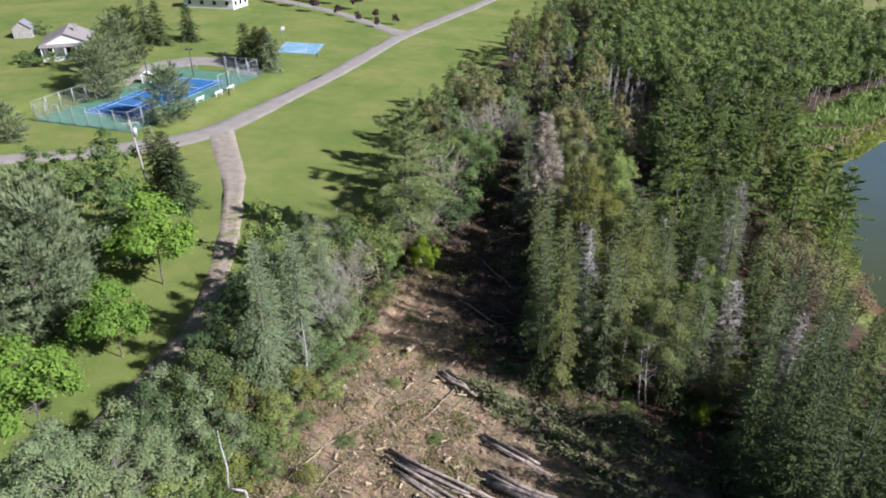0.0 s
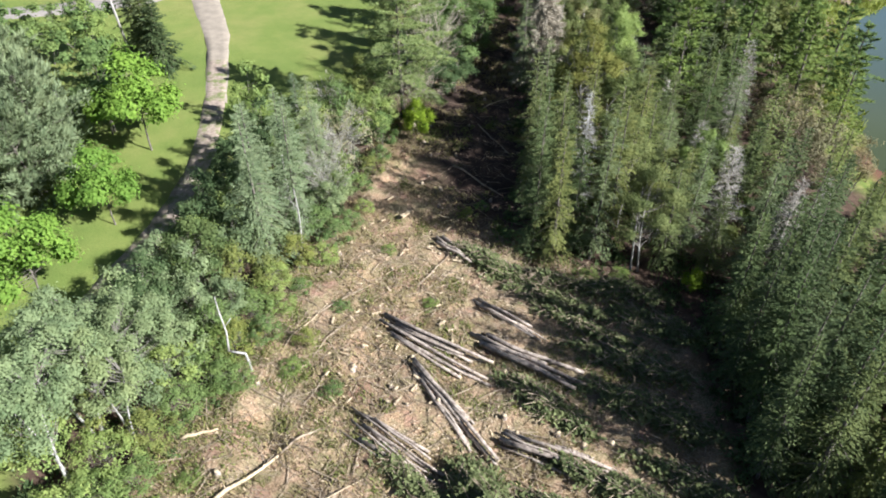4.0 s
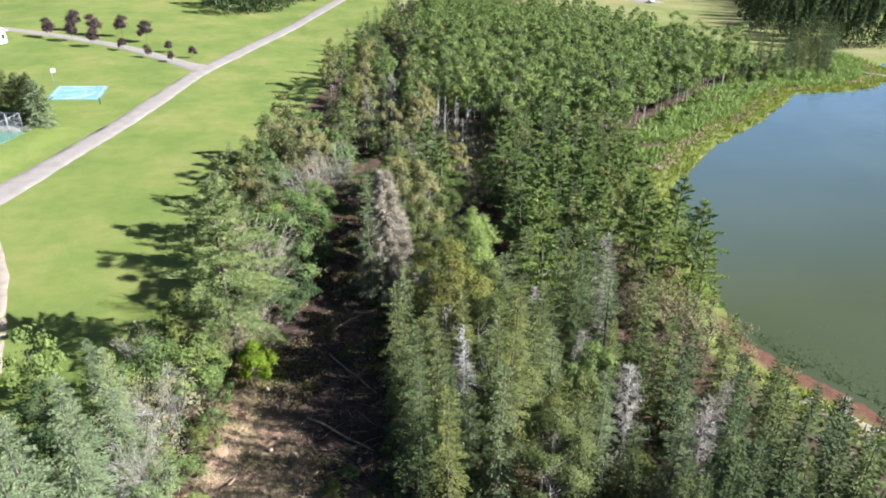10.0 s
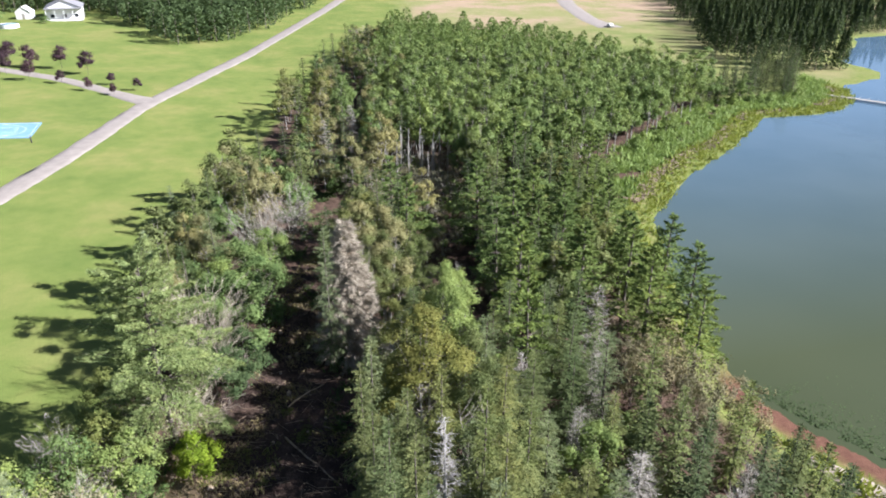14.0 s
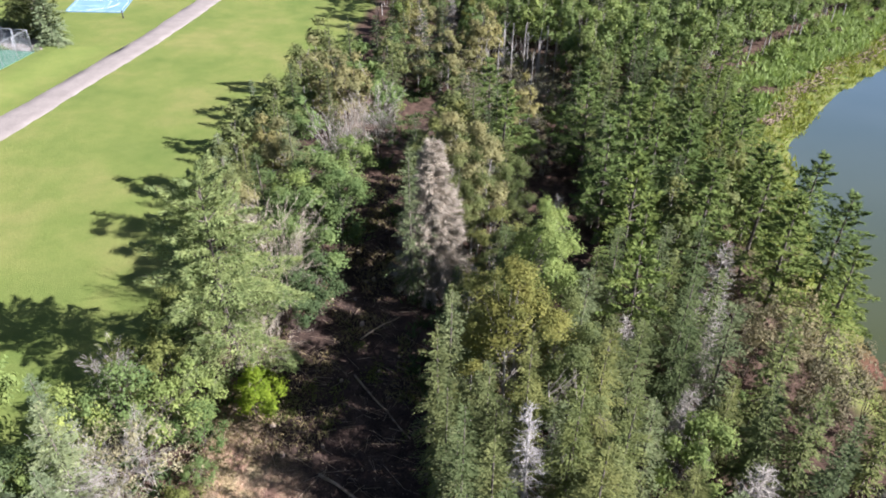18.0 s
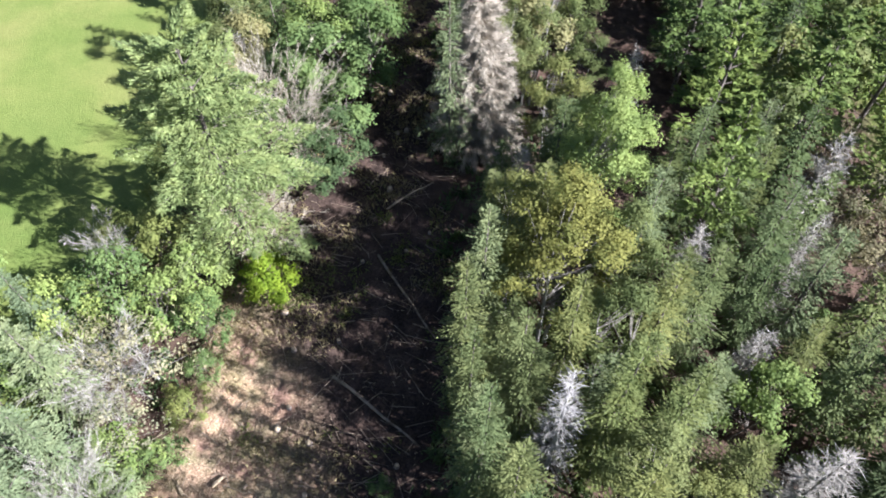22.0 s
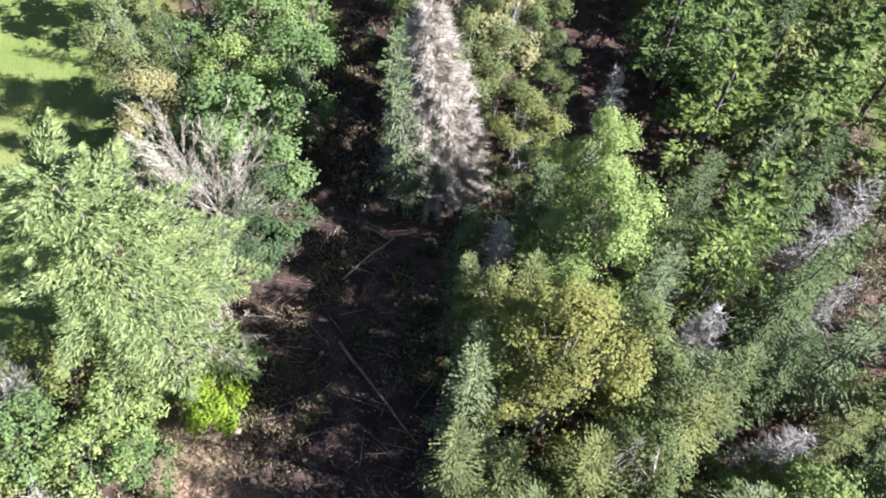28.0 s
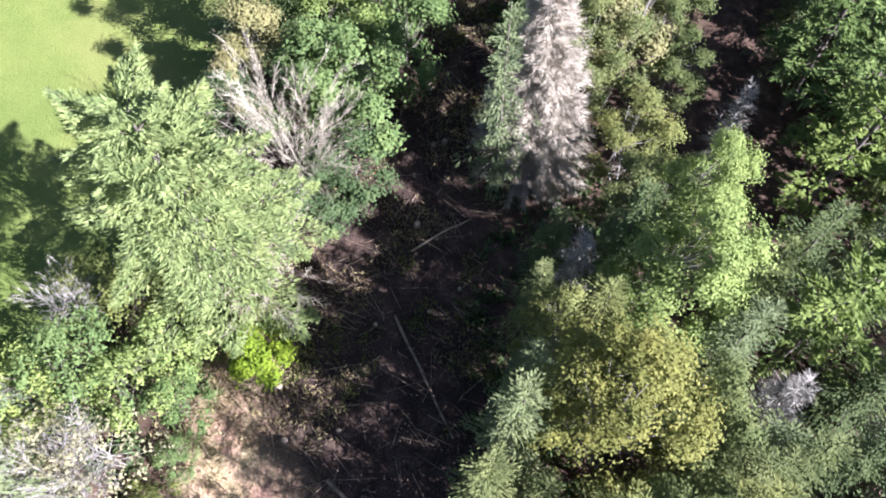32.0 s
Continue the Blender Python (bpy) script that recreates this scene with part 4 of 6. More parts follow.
def plant_all(kind, rows, group=""):
    for row in rows:
        plant(kind, *row[:4], group=group or row[4], variant=row[5] if len(row) > 5 else None)


# trees between the lawn and the clearing
LEFT = "trees between lawn and clearing"
plant("pine_hero", -7.2, 66.8, 15.6, 4.9, LEFT, 0, 20)
plant_all("sunsilver", [(-14.8, 41.6, 13.4, 2.3), (-15.6, 44.6, 12.6, 2.2), (-13.4, 45.8, 12.2, 2.1), (-16.6, 47.4, 11.4, 2.1), (-14.2, 49.4, 11, 2.0), (-13.9, 55.1, 9.6, 2.0), (-12.4, 51.4, 9.6, 1.8), (-16.2, 52.4, 10, 1.9), (-16, 58.8, 8.2, 1.6), (-10, 101.6, 9), (-10.4, 84, 11)], LEFT)
plant_all("bare", [(-5.4, 66.2, 4.8, 2.4), (-4.4, 72.4, 9.2, 2.5), (0.6, 98.5, 7, 1.8)], LEFT)
plant_all("greybare", [(-12.4, 56.2, 5.2, 2.1), (-14.6, 64, 4.6, 1.2), (-11.6, 50.2, 5.6, 1.5), (-1.2, 95, 7, 2), (3.0, 102, 7, 2)], LEFT)
plant_all("greybush", [(-10.9, 57.2, 5.4, 2.7), (-13.2, 57.6, 5, 2.2), (-11.2, 53.6, 4.6, 2.2)], LEFT)
plant_all("dark", [(-18.9, 38.3, 6.4, 2.3), (-19.6, 43.2, 7, 2.2), (-18.8, 47, 7.6, 2.2), (-18.6, 51, 7.6, 2.2), (-18.2, 55, 7, 2.2), (-21, 35, 5.6, 2.1)], LEFT)
plant_all("snag", [(-12.6, 43.4, 8.5), (-14.2, 47.6, 9)], LEFT)
plant("limebush", -5.3, 62.9, 4.0, 1.6, LEFT)
plant("limebush", 18.7, 42.8, 2.4, 0.8, "trees between clearing and pond")
plant_all("bush", [(-13.1, 61.2, 5.8, 2.6), (-10.3, 60.6, 5.0, 2.3), (-9.4, 62.8, 4.6, 2.1), (-15.6, 59.5, 5.6, 2.2), (-16.8, 56, 4.8, 2), (-11.4, 64.6, 5, 2.3), (-14.2, 65.4, 4.4, 2), (-11.2, 52.2, 4, 1.7), (-21.9, 62.1, 6.6, 2.0), (-8.6, 60.2, 3.6, 1.6), (-10.6, 68.8, 4.5, 2), (-12.4, 71, 4.4, 2)], LEFT)
plant_all("palebush", [(-19.0, 37.2, 5, 2.2), (-21.5, 38.0, 5, 2), (-18.0, 30.9, 5, 2.2), (-20.4, 31, 6, 2.3), (-18.3, 27, 5, 2), (-16.6, 41.3, 5.2, 2.1), (-15.6, 35.5, 3.6, 1.8), (-22.3, 33.6, 5.5, 2.2), (-17.6, 34.5, 4.2, 1.9), (-14.8, 42, 4, 1.7), (-11.4, 48.6, 3.4, 1.6), (-10.8, 50.6, 3.2, 1.5), (-13, 44.2, 3.4, 1.5)], LEFT)
plant_all("bush_near", [(-17.2, 17.2, 2.8, 1.7), (-19.4, 18.8, 3.4, 1.9), (-15.2, 32.0, 2.6, 1.5), (-12.8, 33.6, 2.2, 1.2), (-20.4, 14.4, 3.2, 2), (-21.5, 26, 4.5, 2.2), (-23, 22.5, 5, 2.4), (-14.2, 29.4, 2.2, 1.2), (-16.2, 38.4, 4, 1.8), (-13.8, 38.6, 3, 1.4), (-18.6, 43.4, 4.6, 2), (-19.6, 40.6, 4.4, 2), (-18, 46.6, 5, 2)], LEFT)
plant_all("pale", [(-20.8, 24.4, 11, 2.4), (-20.4, 21.2, 11, 2.3), (-18.6, 24.6, 10, 2), (-23.2, 19, 10, 2.4), (-19, 29.2, 8, 2), (-22.6, 28, 9, 2.2), (-24, 14.5, 10, 2.4), (-21.6, 11, 9, 2.2)], LEFT)
plant_all("green", [(-2.4, 76.6, 9.4, 3.0), (-0.6, 81.8, 8.4, 2.8), (-4.6, 77.4, 9, 2.6)], LEFT)
plant_all("dark", [(-9.4, 75.4, 7, 2.4), (-3.6, 71.4, 5.5, 2), (-2.2, 73.4, 6, 2.2)], LEFT)
plant_all("birch", [(-9.6, 82.5, 10.5, 2.6), (-9.8, 90.5, 10.5, 2.6), (-7.8, 99.5, 10, 2.4), (-5.6, 108.5, 10.5, 2.5), (-4, 118, 11, 2.6)], LEFT)
plant_all("tanbirch", [(-8.1, 78.4, 9.5, 2.4), (-5.8, 89.6, 10, 2.4), (-7.6, 91.2, 9.4, 2.2), (-4.5, 113, 10, 2.4), (-1.6, 109, 10, 2.2), (-2.4, 106, 9, 2), (11.4, 151, 11, 2.6), (24, 179, 12, 2.8)], LEFT)
plant_all("green", [(-2.1, 85.4, 8.4, 2.8), (0.2, 89.4, 8, 2.5), (-3.8, 81.6, 8.5, 2.4), (-4.6, 98, 8.5, 2.4), (3.8, 107, 8, 2.4), (-0.4, 94.6, 5.5, 1.8), (1.2, 115, 9, 2.5)], LEFT)
plant_all("spruce", [(-6.6, 81.6, 10.5), (-1.8, 102, 10.5), (3.6, 119.2, 11.5), (-8.8, 86.8, 9), (0, 119, 11), (5.2, 110.4, 9.5), (7.2, 124, 11), (-6.4, 105.4, 9.5), (-7.2, 96, 9)], LEFT)
plant_all("grey_dead", [(10, 129, 9.5), (15, 137, 10)], LEFT)

for k, (x, y, h, r) in enumerate([(-20.6, 13.6, 3.2, 2.0), (-18.6, 14.6, 2.6, 1.8), (-17.4, 16.6, 2.2, 1.5), (-19.2, 17.4, 3.0, 1.9), (-18.2, 19.8, 2.8, 1.8), (-16.9, 21.6, 2.0, 1.4), (-18.9, 22.4, 3.2, 2.0), (-17.4, 24.4, 2.8, 1.8), (-16.2, 26.6, 2.6, 1.7), (-17.4, 29, 3.4, 2.0), (-15.4, 29.6, 2.4, 1.6),
                                  (-14.6, 32.6, 2.6, 1.7), (-16.2, 33.2, 3.2, 1.9), (-14.2, 35.6, 2.6, 1.6), (-13.4, 38.4, 2.4, 1.5), (-12.6, 41.8, 2.6, 1.6), (-11.8, 45.6, 2.8, 1.7), (-12.4, 36.6, 1.6, 1.1), (-13.2, 29.6, 1.4, 1.0), (-9.8, 33.4, 1.3, 0.9), (-9.4, 47.2, 1.6, 1.2), (-9.8, 52.6, 1.8, 1.3), (-8.6, 49.8, 1.2, 0.9), (-8.9, 55.4, 1.8, 1.3), (-10.2, 45, 2, 1.5), (-10.6, 42.4, 1.8, 1.3), (-8.4, 57.8, 1.5, 1.1), (0.6, 49.6, 0.9, 0.8), (1.8, 51.4, 0.8, 0.7)]):
    plant("bush_near", x, y, h, r, LEFT, (0, 1, 3, 2, 3, 0, 1, 2)[k % 8])
for x, y, h, r in [(-7.2, 29.6, 0.9, 1.0), (-10.4, 31.2, 1.1, 1.2), (-6.2, 18.2, 0.6, 0.9), (-8.2, 17.0, 0.5, 0.7), (-4.6, 19.6, 0.5, 0.7), (-15.4, 19.6, 1.2, 1.4), (-14.2, 22.2, 0.9, 1.1), (-16.4, 17.0, 1.4, 1.5), (-1.6, 38.6, 0.7, 0.9), (-8.2, 37.4, 0.8, 1.0), (-5.6, 44.4, 0.7, 0.9), (-11.6, 38.8, 1.2, 1.2), (4.4, 47.4, 1.2, 1.0), (13.2, 43.2, 1.4, 1.4), (10.6, 43.4, 1.1, 1.2)]:
    plant("bush_near", x, y, h * 0.7, r * 0.8, LEFT, 0)

# lawn beside the lane, and round the court
LAWN = "trees on the lawn"
plant_all("maple", [(-30.4, 56.2, 9.6, 4.0), (-28.7, 44.6, 7.2, 2.9), (-30, 35.4, 8, 3.3)], LAWN)
plant_all("lawnpine", [(-37.5, 51.8, 9.6, 3.6, LAWN, 0), (-40.9, 53.6, 9.4, 3.6, LAWN, 0), (-43.2, 57.6, 9, 3.4, LAWN, 0), (-45.6, 49.6, 9, 3.4, LAWN, 0), (-39.4, 45.6, 8.5, 3.3, LAWN, 0), (-36.6, 47.6, 8, 3, LAWN, 0)])
plant_all("green", [(-35.2, 58.6, 8.4, 2.8), (-53, 72.8, 6.4, 2.6), (-48.1, 72.2, 7, 2.8)], LAWN)
plant_all("green", [(-36.6, 62.6, 7.4, 2.4), (-44.6, 75, 8.4, 2.8), (-42.2, 71.2, 8, 2.5), (-39.4, 64.5, 8.6, 2.6), (-33.8, 61.4, 6.4, 2.2)], LAWN)
plant_all("lawnspruce", [(-37.6, 74.8, 9, 2.7), (-35.6, 73.2, 8, 2.6), (-40, 77, 8.5, 2.6), (-52.6, 145.2, 7.6, 3.2), (-43.8, 135, 7.8, 3.0), (-48.6, 140.6, 7.6, 3.2), (-75.3, 153.4, 9.4, 3.6), (-76.7, 142.8, 10, 3.4), (-80, 157, 9, 3.2), (-71, 159, 8, 3.2)], LAWN)
plant_all("lawnpine", [(-50.6, 102.8, 7.6, 3.4), (-68.6, 90, 5, 2.4), (-70.8, 126.4, 10, 3.6), (-67.6, 113.6, 8, 3.2), (-69.4, 119, 8.5, 3.2), (-72.6, 135, 10, 3.4), (-46.4, 138, 7.4, 2.8)], LAWN)
plant_all("purple", [(-59.4, 210.4, 5.2), (-52.7, 203.9, 4.6), (-45.3, 200.7, 3), (-41.8, 211.8, 5.4), (-49.2, 218.8, 5.6), (-56.4, 220, 5.4), (-31.9, 188.6, 2.6), (-34.2, 199.5, 2.8), (-37.8, 192.9, 3), (-27.6, 193.4, 2.9), (-63, 226, 5.4), (-66, 214.5, 5)], "young trees along the driveway")

# right of the clearing
RIGHT = "trees between clearing and pond"
plant_all("olive", [(10.9, 60.6, 14.6, 3.7)], RIGHT)
plant_all("leafbirch", [(13.8, 66.6, 13.2, 3.2), (14.8, 71, 12.4, 2.4)], RIGHT)
plant_all("birch", [(12.6, 75.8, 9, 2.3), (11.6, 62.4, 12, 2.0), (14.2, 60.8, 12.4, 2.3), (16.4, 48.6, 9.4, 2), (12.2, 71.2, 9.6, 2.0), (11.4, 81.6, 11, 2.4), (13.6, 87, 10, 2.3), (10.8, 92, 9, 2)], RIGHT)
plant_all("tanbirch", [(11.6, 83, 13, 3.0), (9.8, 88, 11.5, 2.5)], RIGHT)
plant("beige_dead", 7.4, 77.0, 14.0, 3.3, RIGHT)
plant("spruce", 5.6, 75.4, 14.2, 1.7, RIGHT, 3)
plant("white_dead", 10.3, 52.2, 11.8, 1.3, RIGHT)
plant_all("grey_dead", [(22.2, 50.2, 9.2, 2), (26, 46.6, 9.2, 1.8), (9.8, 67.8, 8.4, 1.5), (36.2, 45.6, 9, 1.5), (27, 67, 11.5, 1.8), (17.8, 77, 9, 1.4), (21, 57, 8, 1.4), (30, 50.6, 7, 1.3)], RIGHT)
plant_all("spruce", [(6.3, 57.2, 12.8, 1.5), (6.4, 52.2, 10.6, 1.5), (8.8, 54.2, 10.4, 1.7), (8.2, 57.2, 9.2, 1.5), (7.6, 49.6, 10.8, 1.5), (8.2, 47.5, 12, 1.7), (9.6, 46.8, 11, 1.5), (13, 54, 10.4, 1.8), (16.2, 64.4, 11.2, 1.8), (18.2, 59.6, 11, 1.9), (17.6, 54, 10, 1.8), (24.1, 39.5, 10.2, 1.9),
                      (29.1, 47.6, 11, 1.7), (29.6, 44, 11, 1.8), (33, 48, 10.2, 1.7), (26, 31.4, 9.4, 1.9), (22.2, 28.4, 9.4, 1.9), (18.2, 60.2, 9, 1.8), (20.4, 45.4, 8, 1.6)], RIGHT)
plant_all("spruce", [(23.2, 63.6, 11.2, 1.9), (22.4, 67.4, 12, 1.9), (32.6, 54.6, 10, 1.7), (31.5, 50.8, 9, 1.6), (37.2, 54, 6.4, 1.3), (34.6, 51, 8.4, 1.5), (36.5, 49, 7.5, 1.5), (19, 51, 8.5, 1.6), (25, 55, 9, 1.7), (30.8, 106, 13, 2.1), (36.2, 110, 13, 2.1), (33.6, 104.5, 11, 2), (38.6, 106, 11.6, 2)], RIGHT)
plant_all("pine", [(22.8, 74.6, 13.4, 3.3), (25.6, 97, 13, 3.5), (27.8, 90.4, 13.2, 3.6), (29.6, 75.4, 13, 3.6), (35.8, 78, 12, 3.4), (34.2, 71, 12, 3.3), (40.4, 73.5, 11, 3.2), (41, 79.5, 11.5, 3.2), (38.4, 68.6, 10, 2.8), (24.6, 79, 13.4, 3.4), (33.4, 90, 12.4, 3.3), (20.5, 65.7, 14.8, 2.6), (30.6, 83.5, 12.4, 3.5), (38.6, 84, 10.6, 3), (23.6, 83.5, 12.4, 3.2)], RIGHT)
plant_all("brownbush", [(30.6, 57.8, 8, 2.2), (34.6, 60.6, 7.6, 2.2), (33.0, 65.4, 8, 2.4), (30, 62.4, 8.4, 2.4), (36, 57.4, 7, 2), (32.4, 61.6, 8, 2)], RIGHT)
plant("grey_dead", 25.2, 63.2, 9.6, 1.2, RIGHT)
plant_all("birch", [(14.6, 44.6, 10.2, 2.3), (13.8, 50.6, 11, 2.2), (13.6, 56.6, 11.5, 2.3), (8.6, 61.0, 10.6, 2.0)], RIGHT)
plant_all("snag", [(17.6, 122, 9.6), (19.0, 124.6, 10.4), (20.2, 121.4, 10.4), (21.2, 126, 11), (22.4, 123.6, 10.8), (23.2, 128, 11.4), (24.4, 125, 11), (25.4, 129, 11), (26.2, 124.6, 10.4), (27.4, 127.6, 10.8), (28.6, 130, 11), (22, 130, 11.4), (19.8, 128.6, 10.6), (24.8, 121.6, 9), (29.2, 126, 10)], RIGHT)
plant_all("greybush", [(19, 119.6, 3.6, 2.2), (22.4, 119, 3.2, 2.2), (25.6, 119.6, 3.6, 2.3), (21, 115.4, 3, 2), (16.6, 116.6, 3.4, 2), (20.4, 123, 3.4, 2.2), (24, 123.4, 3.2, 2.2), (27, 122, 3.4, 2.2), (18.4, 113, 3, 2), (23.6, 116.4, 3, 2.1)], RIGHT)


plant_all("birch", [(8.8, 64.4, 10.5, 1.9), (9.8, 79.6, 11.5, 2.1), (7.6, 84.4, 10.5, 2.1), (7.4, 88.6, 9.6, 2), (9.6, 96, 9, 2)], RIGHT)
plant_all("spruce", [(7.8, 61.8, 10, 1.6), (8.6, 69.6, 7.4, 1.4), (7.8, 66.2, 8.4, 1.5), (6.2, 82.2, 8.8, 1.6), (7, 92.6, 9.5, 1.6), (11.6, 69, 11.5, 1.8), (10.6, 64.6, 11, 1.8), (13.4, 73.4, 7.6, 1.4), (20.6, 35, 13, 2.1), (19.8, 37, 12.6, 2.1), (21.8, 38, 13.4, 2.2), (23.8, 38.4, 13.6, 2.2), (22.6, 34, 14.4, 2.3), (19.4, 33.2, 12.4, 2.0), (24.8, 36.2, 14, 2.3), (20.2, 30.6, 14, 2.3), (21.8, 25.0, 14.6, 2.3), (19.6, 26.2, 12.6, 2.1), (20.4, 28.4, 14.2, 2.4), (22.6, 27, 15, 2.4), (24.8, 25.4, 15, 2.4), (22.8, 30.2, 14.6, 2.3), (25.6, 29, 15, 2.4), (25.4, 33, 14.6, 2.3), (21, 32.2, 14, 2.2), (27.6, 26.6, 14.5, 2.3), (20.4, 38.6, 10.6, 1.8), (23.4, 35.8, 13.2, 2.2), (23.6, 31.4, 13.4, 2.2), (22.2, 41.9, 8.6, 1.7), (6.3, 46.6, 13.6, 1.6), (7.9, 48.4, 14, 1.7), (11, 45.8, 13.4, 1.7), (12.6, 47.8, 14, 1.7), (6.6, 51, 13.2, 1.5), (7.9, 45.2, 12.4, 1.5), (6.1, 54, 12.6, 1.4), (15.6, 52.4, 12.6, 1.7), (11.2, 56.4, 12.8, 1.6), (18.6, 47.4, 11, 1.7), (16.6, 45.4, 10.4, 1.6), (12.7, 53, 13.4, 1.7), (8.4, 54.7, 12.2, 1.6), (15.5, 57.7, 12.2, 1.8), (16.3, 58.9, 12, 1.6), (6.5, 55.1, 10.4, 1.4), (7, 60, 13.2, 1.6)], RIGHT)


# the rest of the wood, scattered with its own mix of kinds
def scatter(n, box, mixture, spacing, test, group, rng, lo=0.8, hi=1.1):
    kinds, weights = zip(*mixture)
    for _ in range(n):
        x, y = rng.uniform(box[0], box[1]), rng.uniform(box[2], box[3])
        if not test(x, y) or any((x - a) ** 2 + (y - b) ** 2 < (spacing * 0.5 + r * 0.5) ** 2 for a, b, r in planted):
            continue
        k = rng.choices(kinds, weights)[0]
        plant(k, x, y, KINDS[k][0][0]["H"] * rng.uniform(lo, hi), None, group)


def in_wood(x, y, margin=2.2, bank=8.0):
    a, b = np.array([x]), np.array([y])
    return (signed(CLEARING, a, b)[0] > margin and x > np.interp(y, [p[0] for p in WOOD_EDGE], [p[1] for p in WOOD_EDGE]) + 2.0
            and y < np.interp(x, [p[0] for p in WOOD_END], [p[1] for p in WOOD_END]) and signed(SHORE, a, b)[0] > bank)


pick2 = random.Random(11)
scatter(70, (30, 39, 58, 74), [("brownbush", 1)], 1.5, lambda x, y: in_wood(x, y, 2.4, 6.5), RIGHT, pick2, 0.7, 1.1)
scatter(1300, (6, 46, -8, 43), [("spruce", 10), ("grey_dead", 0.7), ("birch", 0.4), ("bush", 0.2)], 2.5, lambda x, y: in_wood(x, y, 2.4, 9.0 if y < 34 else 15.0), RIGHT, pick2, 0.85, 1.16)
scatter(900, (6, 46, 43, 70), [("spruce", 7), ("birch", 2.2), ("green", 1.6), ("pine", 0.5), ("grey_dead", 0.5), ("bush", 0.8)], 2.7, lambda x, y: in_wood(x, y, 2.4, 15.0) and not (x > 29 and y < 57), RIGHT, pick2, 0.66, 0.98)
scatter(900, (8, 52, 70, 118), [("spruce", 4), ("pine", 1.6), ("birch", 2), ("green", 1.0)], 2.6, lambda x, y: in_wood(x, y, 2.6, 9) and x > 10 and not (14.5 < x - (y - 70) * 0.08 < 22.5 and 69 < y < 106) and not (9 < x < 17 and 70 < y < 80) and not (13 < x < 29 and 103 < y < 120), RIGHT, pick2, 0.75, 1.0)
scatter(260, (-26, 14, 62, 140), [("spruce", 2), ("birch", 1.5), ("tanbirch", 2), ("green", 2), ("greybare", 0.2), ("bush", 2)], 2.6, lambda x, y: in_wood(x, y, 2.0 if y < 88 else 3.6) and x < 8 + (y - 100) * 0.2, LEFT, pick2, 0.72, 0.98)
scatter(420, (-2, 40, 112, 262), [("spruce_far", 2.5), ("birch", 2), ("tanbirch", 2), ("green", 2), ("aspen", 0.8), ("bare", 0.3)], 3.6, lambda x, y: in_wood(x, y, 3.6) and x < 4 + (y - 100) * 0.26 + 8 and not (13 < x < 31 and y < 131), LEFT, pick2, 0.75, 1.0)
scatter(1500, (20, 112, 110, 188), [("aspen", 9), ("green", 0.8), ("spruce_far", 0.5)], 2.55, lambda x, y: in_wood(x, y, 2, 15) and x > 18 + (y - 112) * 0.10 and not (x < 31 and y < 131), "aspens of the stand", pick2, 0.84, 1.04)
scatter(500, (80, 150, 150, 200), [("spruce_far", 5), ("green", 0.6)], 3.4, lambda x, y: signed(SHORE, np.array([x]), np.array([y]))[0] > 14 and y > 140 + 0.22 * (x - 60) and y < 172 + 0.45 * (x - 90), "trees beyond the stand", pick2, 0.55, 0.85)
scatter(420, (8, 31, 96, 131), [("bush", 2), ("greybush", 2), ("tanbirch", 0.8), ("brownbush", 1)], 1.7, lambda x, y: in_wood(x, y, 2.5), RIGHT, pick2, 0.6, 0.95)
scatter(150, (-26, -12, 4, 44), [("palebush", 3), ("bush", 3)], 2.2, lambda x, y: in_wood(x, y, 1.0), LEFT, pick2, 0.7, 1.1)
scatter(200, (44, 130, 96, 170), [("bankbush", 1)], 3.4, lambda x, y: 11.5 < signed(SHORE, np.array([x]), np.array([y]))[0] < 17, "bushes along the pond", pick2, 0.45, 0.75)
scatter(420, (48, 120, 100, 172), [("green", 0.6), ("bankbush", 3)], 2.3, lambda x, y: 13 < signed(SHORE, np.array([x]), np.array([y]))[0] < 18, "bushes along the pond", pick2, 0.5, 0.8)


def far_wood(name, seed, spots, label, mat="", n_leaf=0, leaf=1.0):
    """A far stand whose trees nobody could count: pointed or rounded crowns of leaf clumps in one mesh."""
    rng = np.random.default_rng(seed)
    trunks, crowns = Build(), Build()
    for x, y, h, r, pointed in spots:
        z = hz(x, y)
        trunks.tube([(x, y, z - 0.3), (x, y, z + h * 0.9)], [0.16, 0.03], 4)
        n = n_leaf or (300 if pointed else 120)
        f = rng.random(n) ** 0.7
        rad = r * ((1 - f) ** 0.8 if pointed else np.sqrt(np.maximum(0.02, 1 - (2 * f - 0.85) ** 2 * 0.75))) * rng.uniform(0.55, 1.1, n)
        az = rng.uniform(0, 6.283, n)
        c = np.stack([x + rad * np.cos(az), y + rad * np.sin(az), z + h * (0.02 + 0.98 * f)], 1)
        d = np.stack([np.cos(az), np.sin(az), np.full(n, -0.35 if pointed else 0.2)], 1) + rng.normal(0, 0.45, (n, 3))
        d /= np.linalg.norm(d, axis=1)[:, None]
        crowns.leaves(c, d, perp(rng, d), rng.uniform(0.45, 0.85, n) * leaf, rng.uniform(0.28, 0.5, n) * leaf)
    ob = thing(name, 0, 0, 0, 0, label, "trees", kind="stuff")
    tagged(part("trunks", trunks.mesh("trunks", M["bark"]), ob), kind="stuff")
    tagged(part("crowns", crowns.mesh("crowns", M[mat or ("shadespruce" if spots[0][4] else "dark")]), ob), kind="stuff")


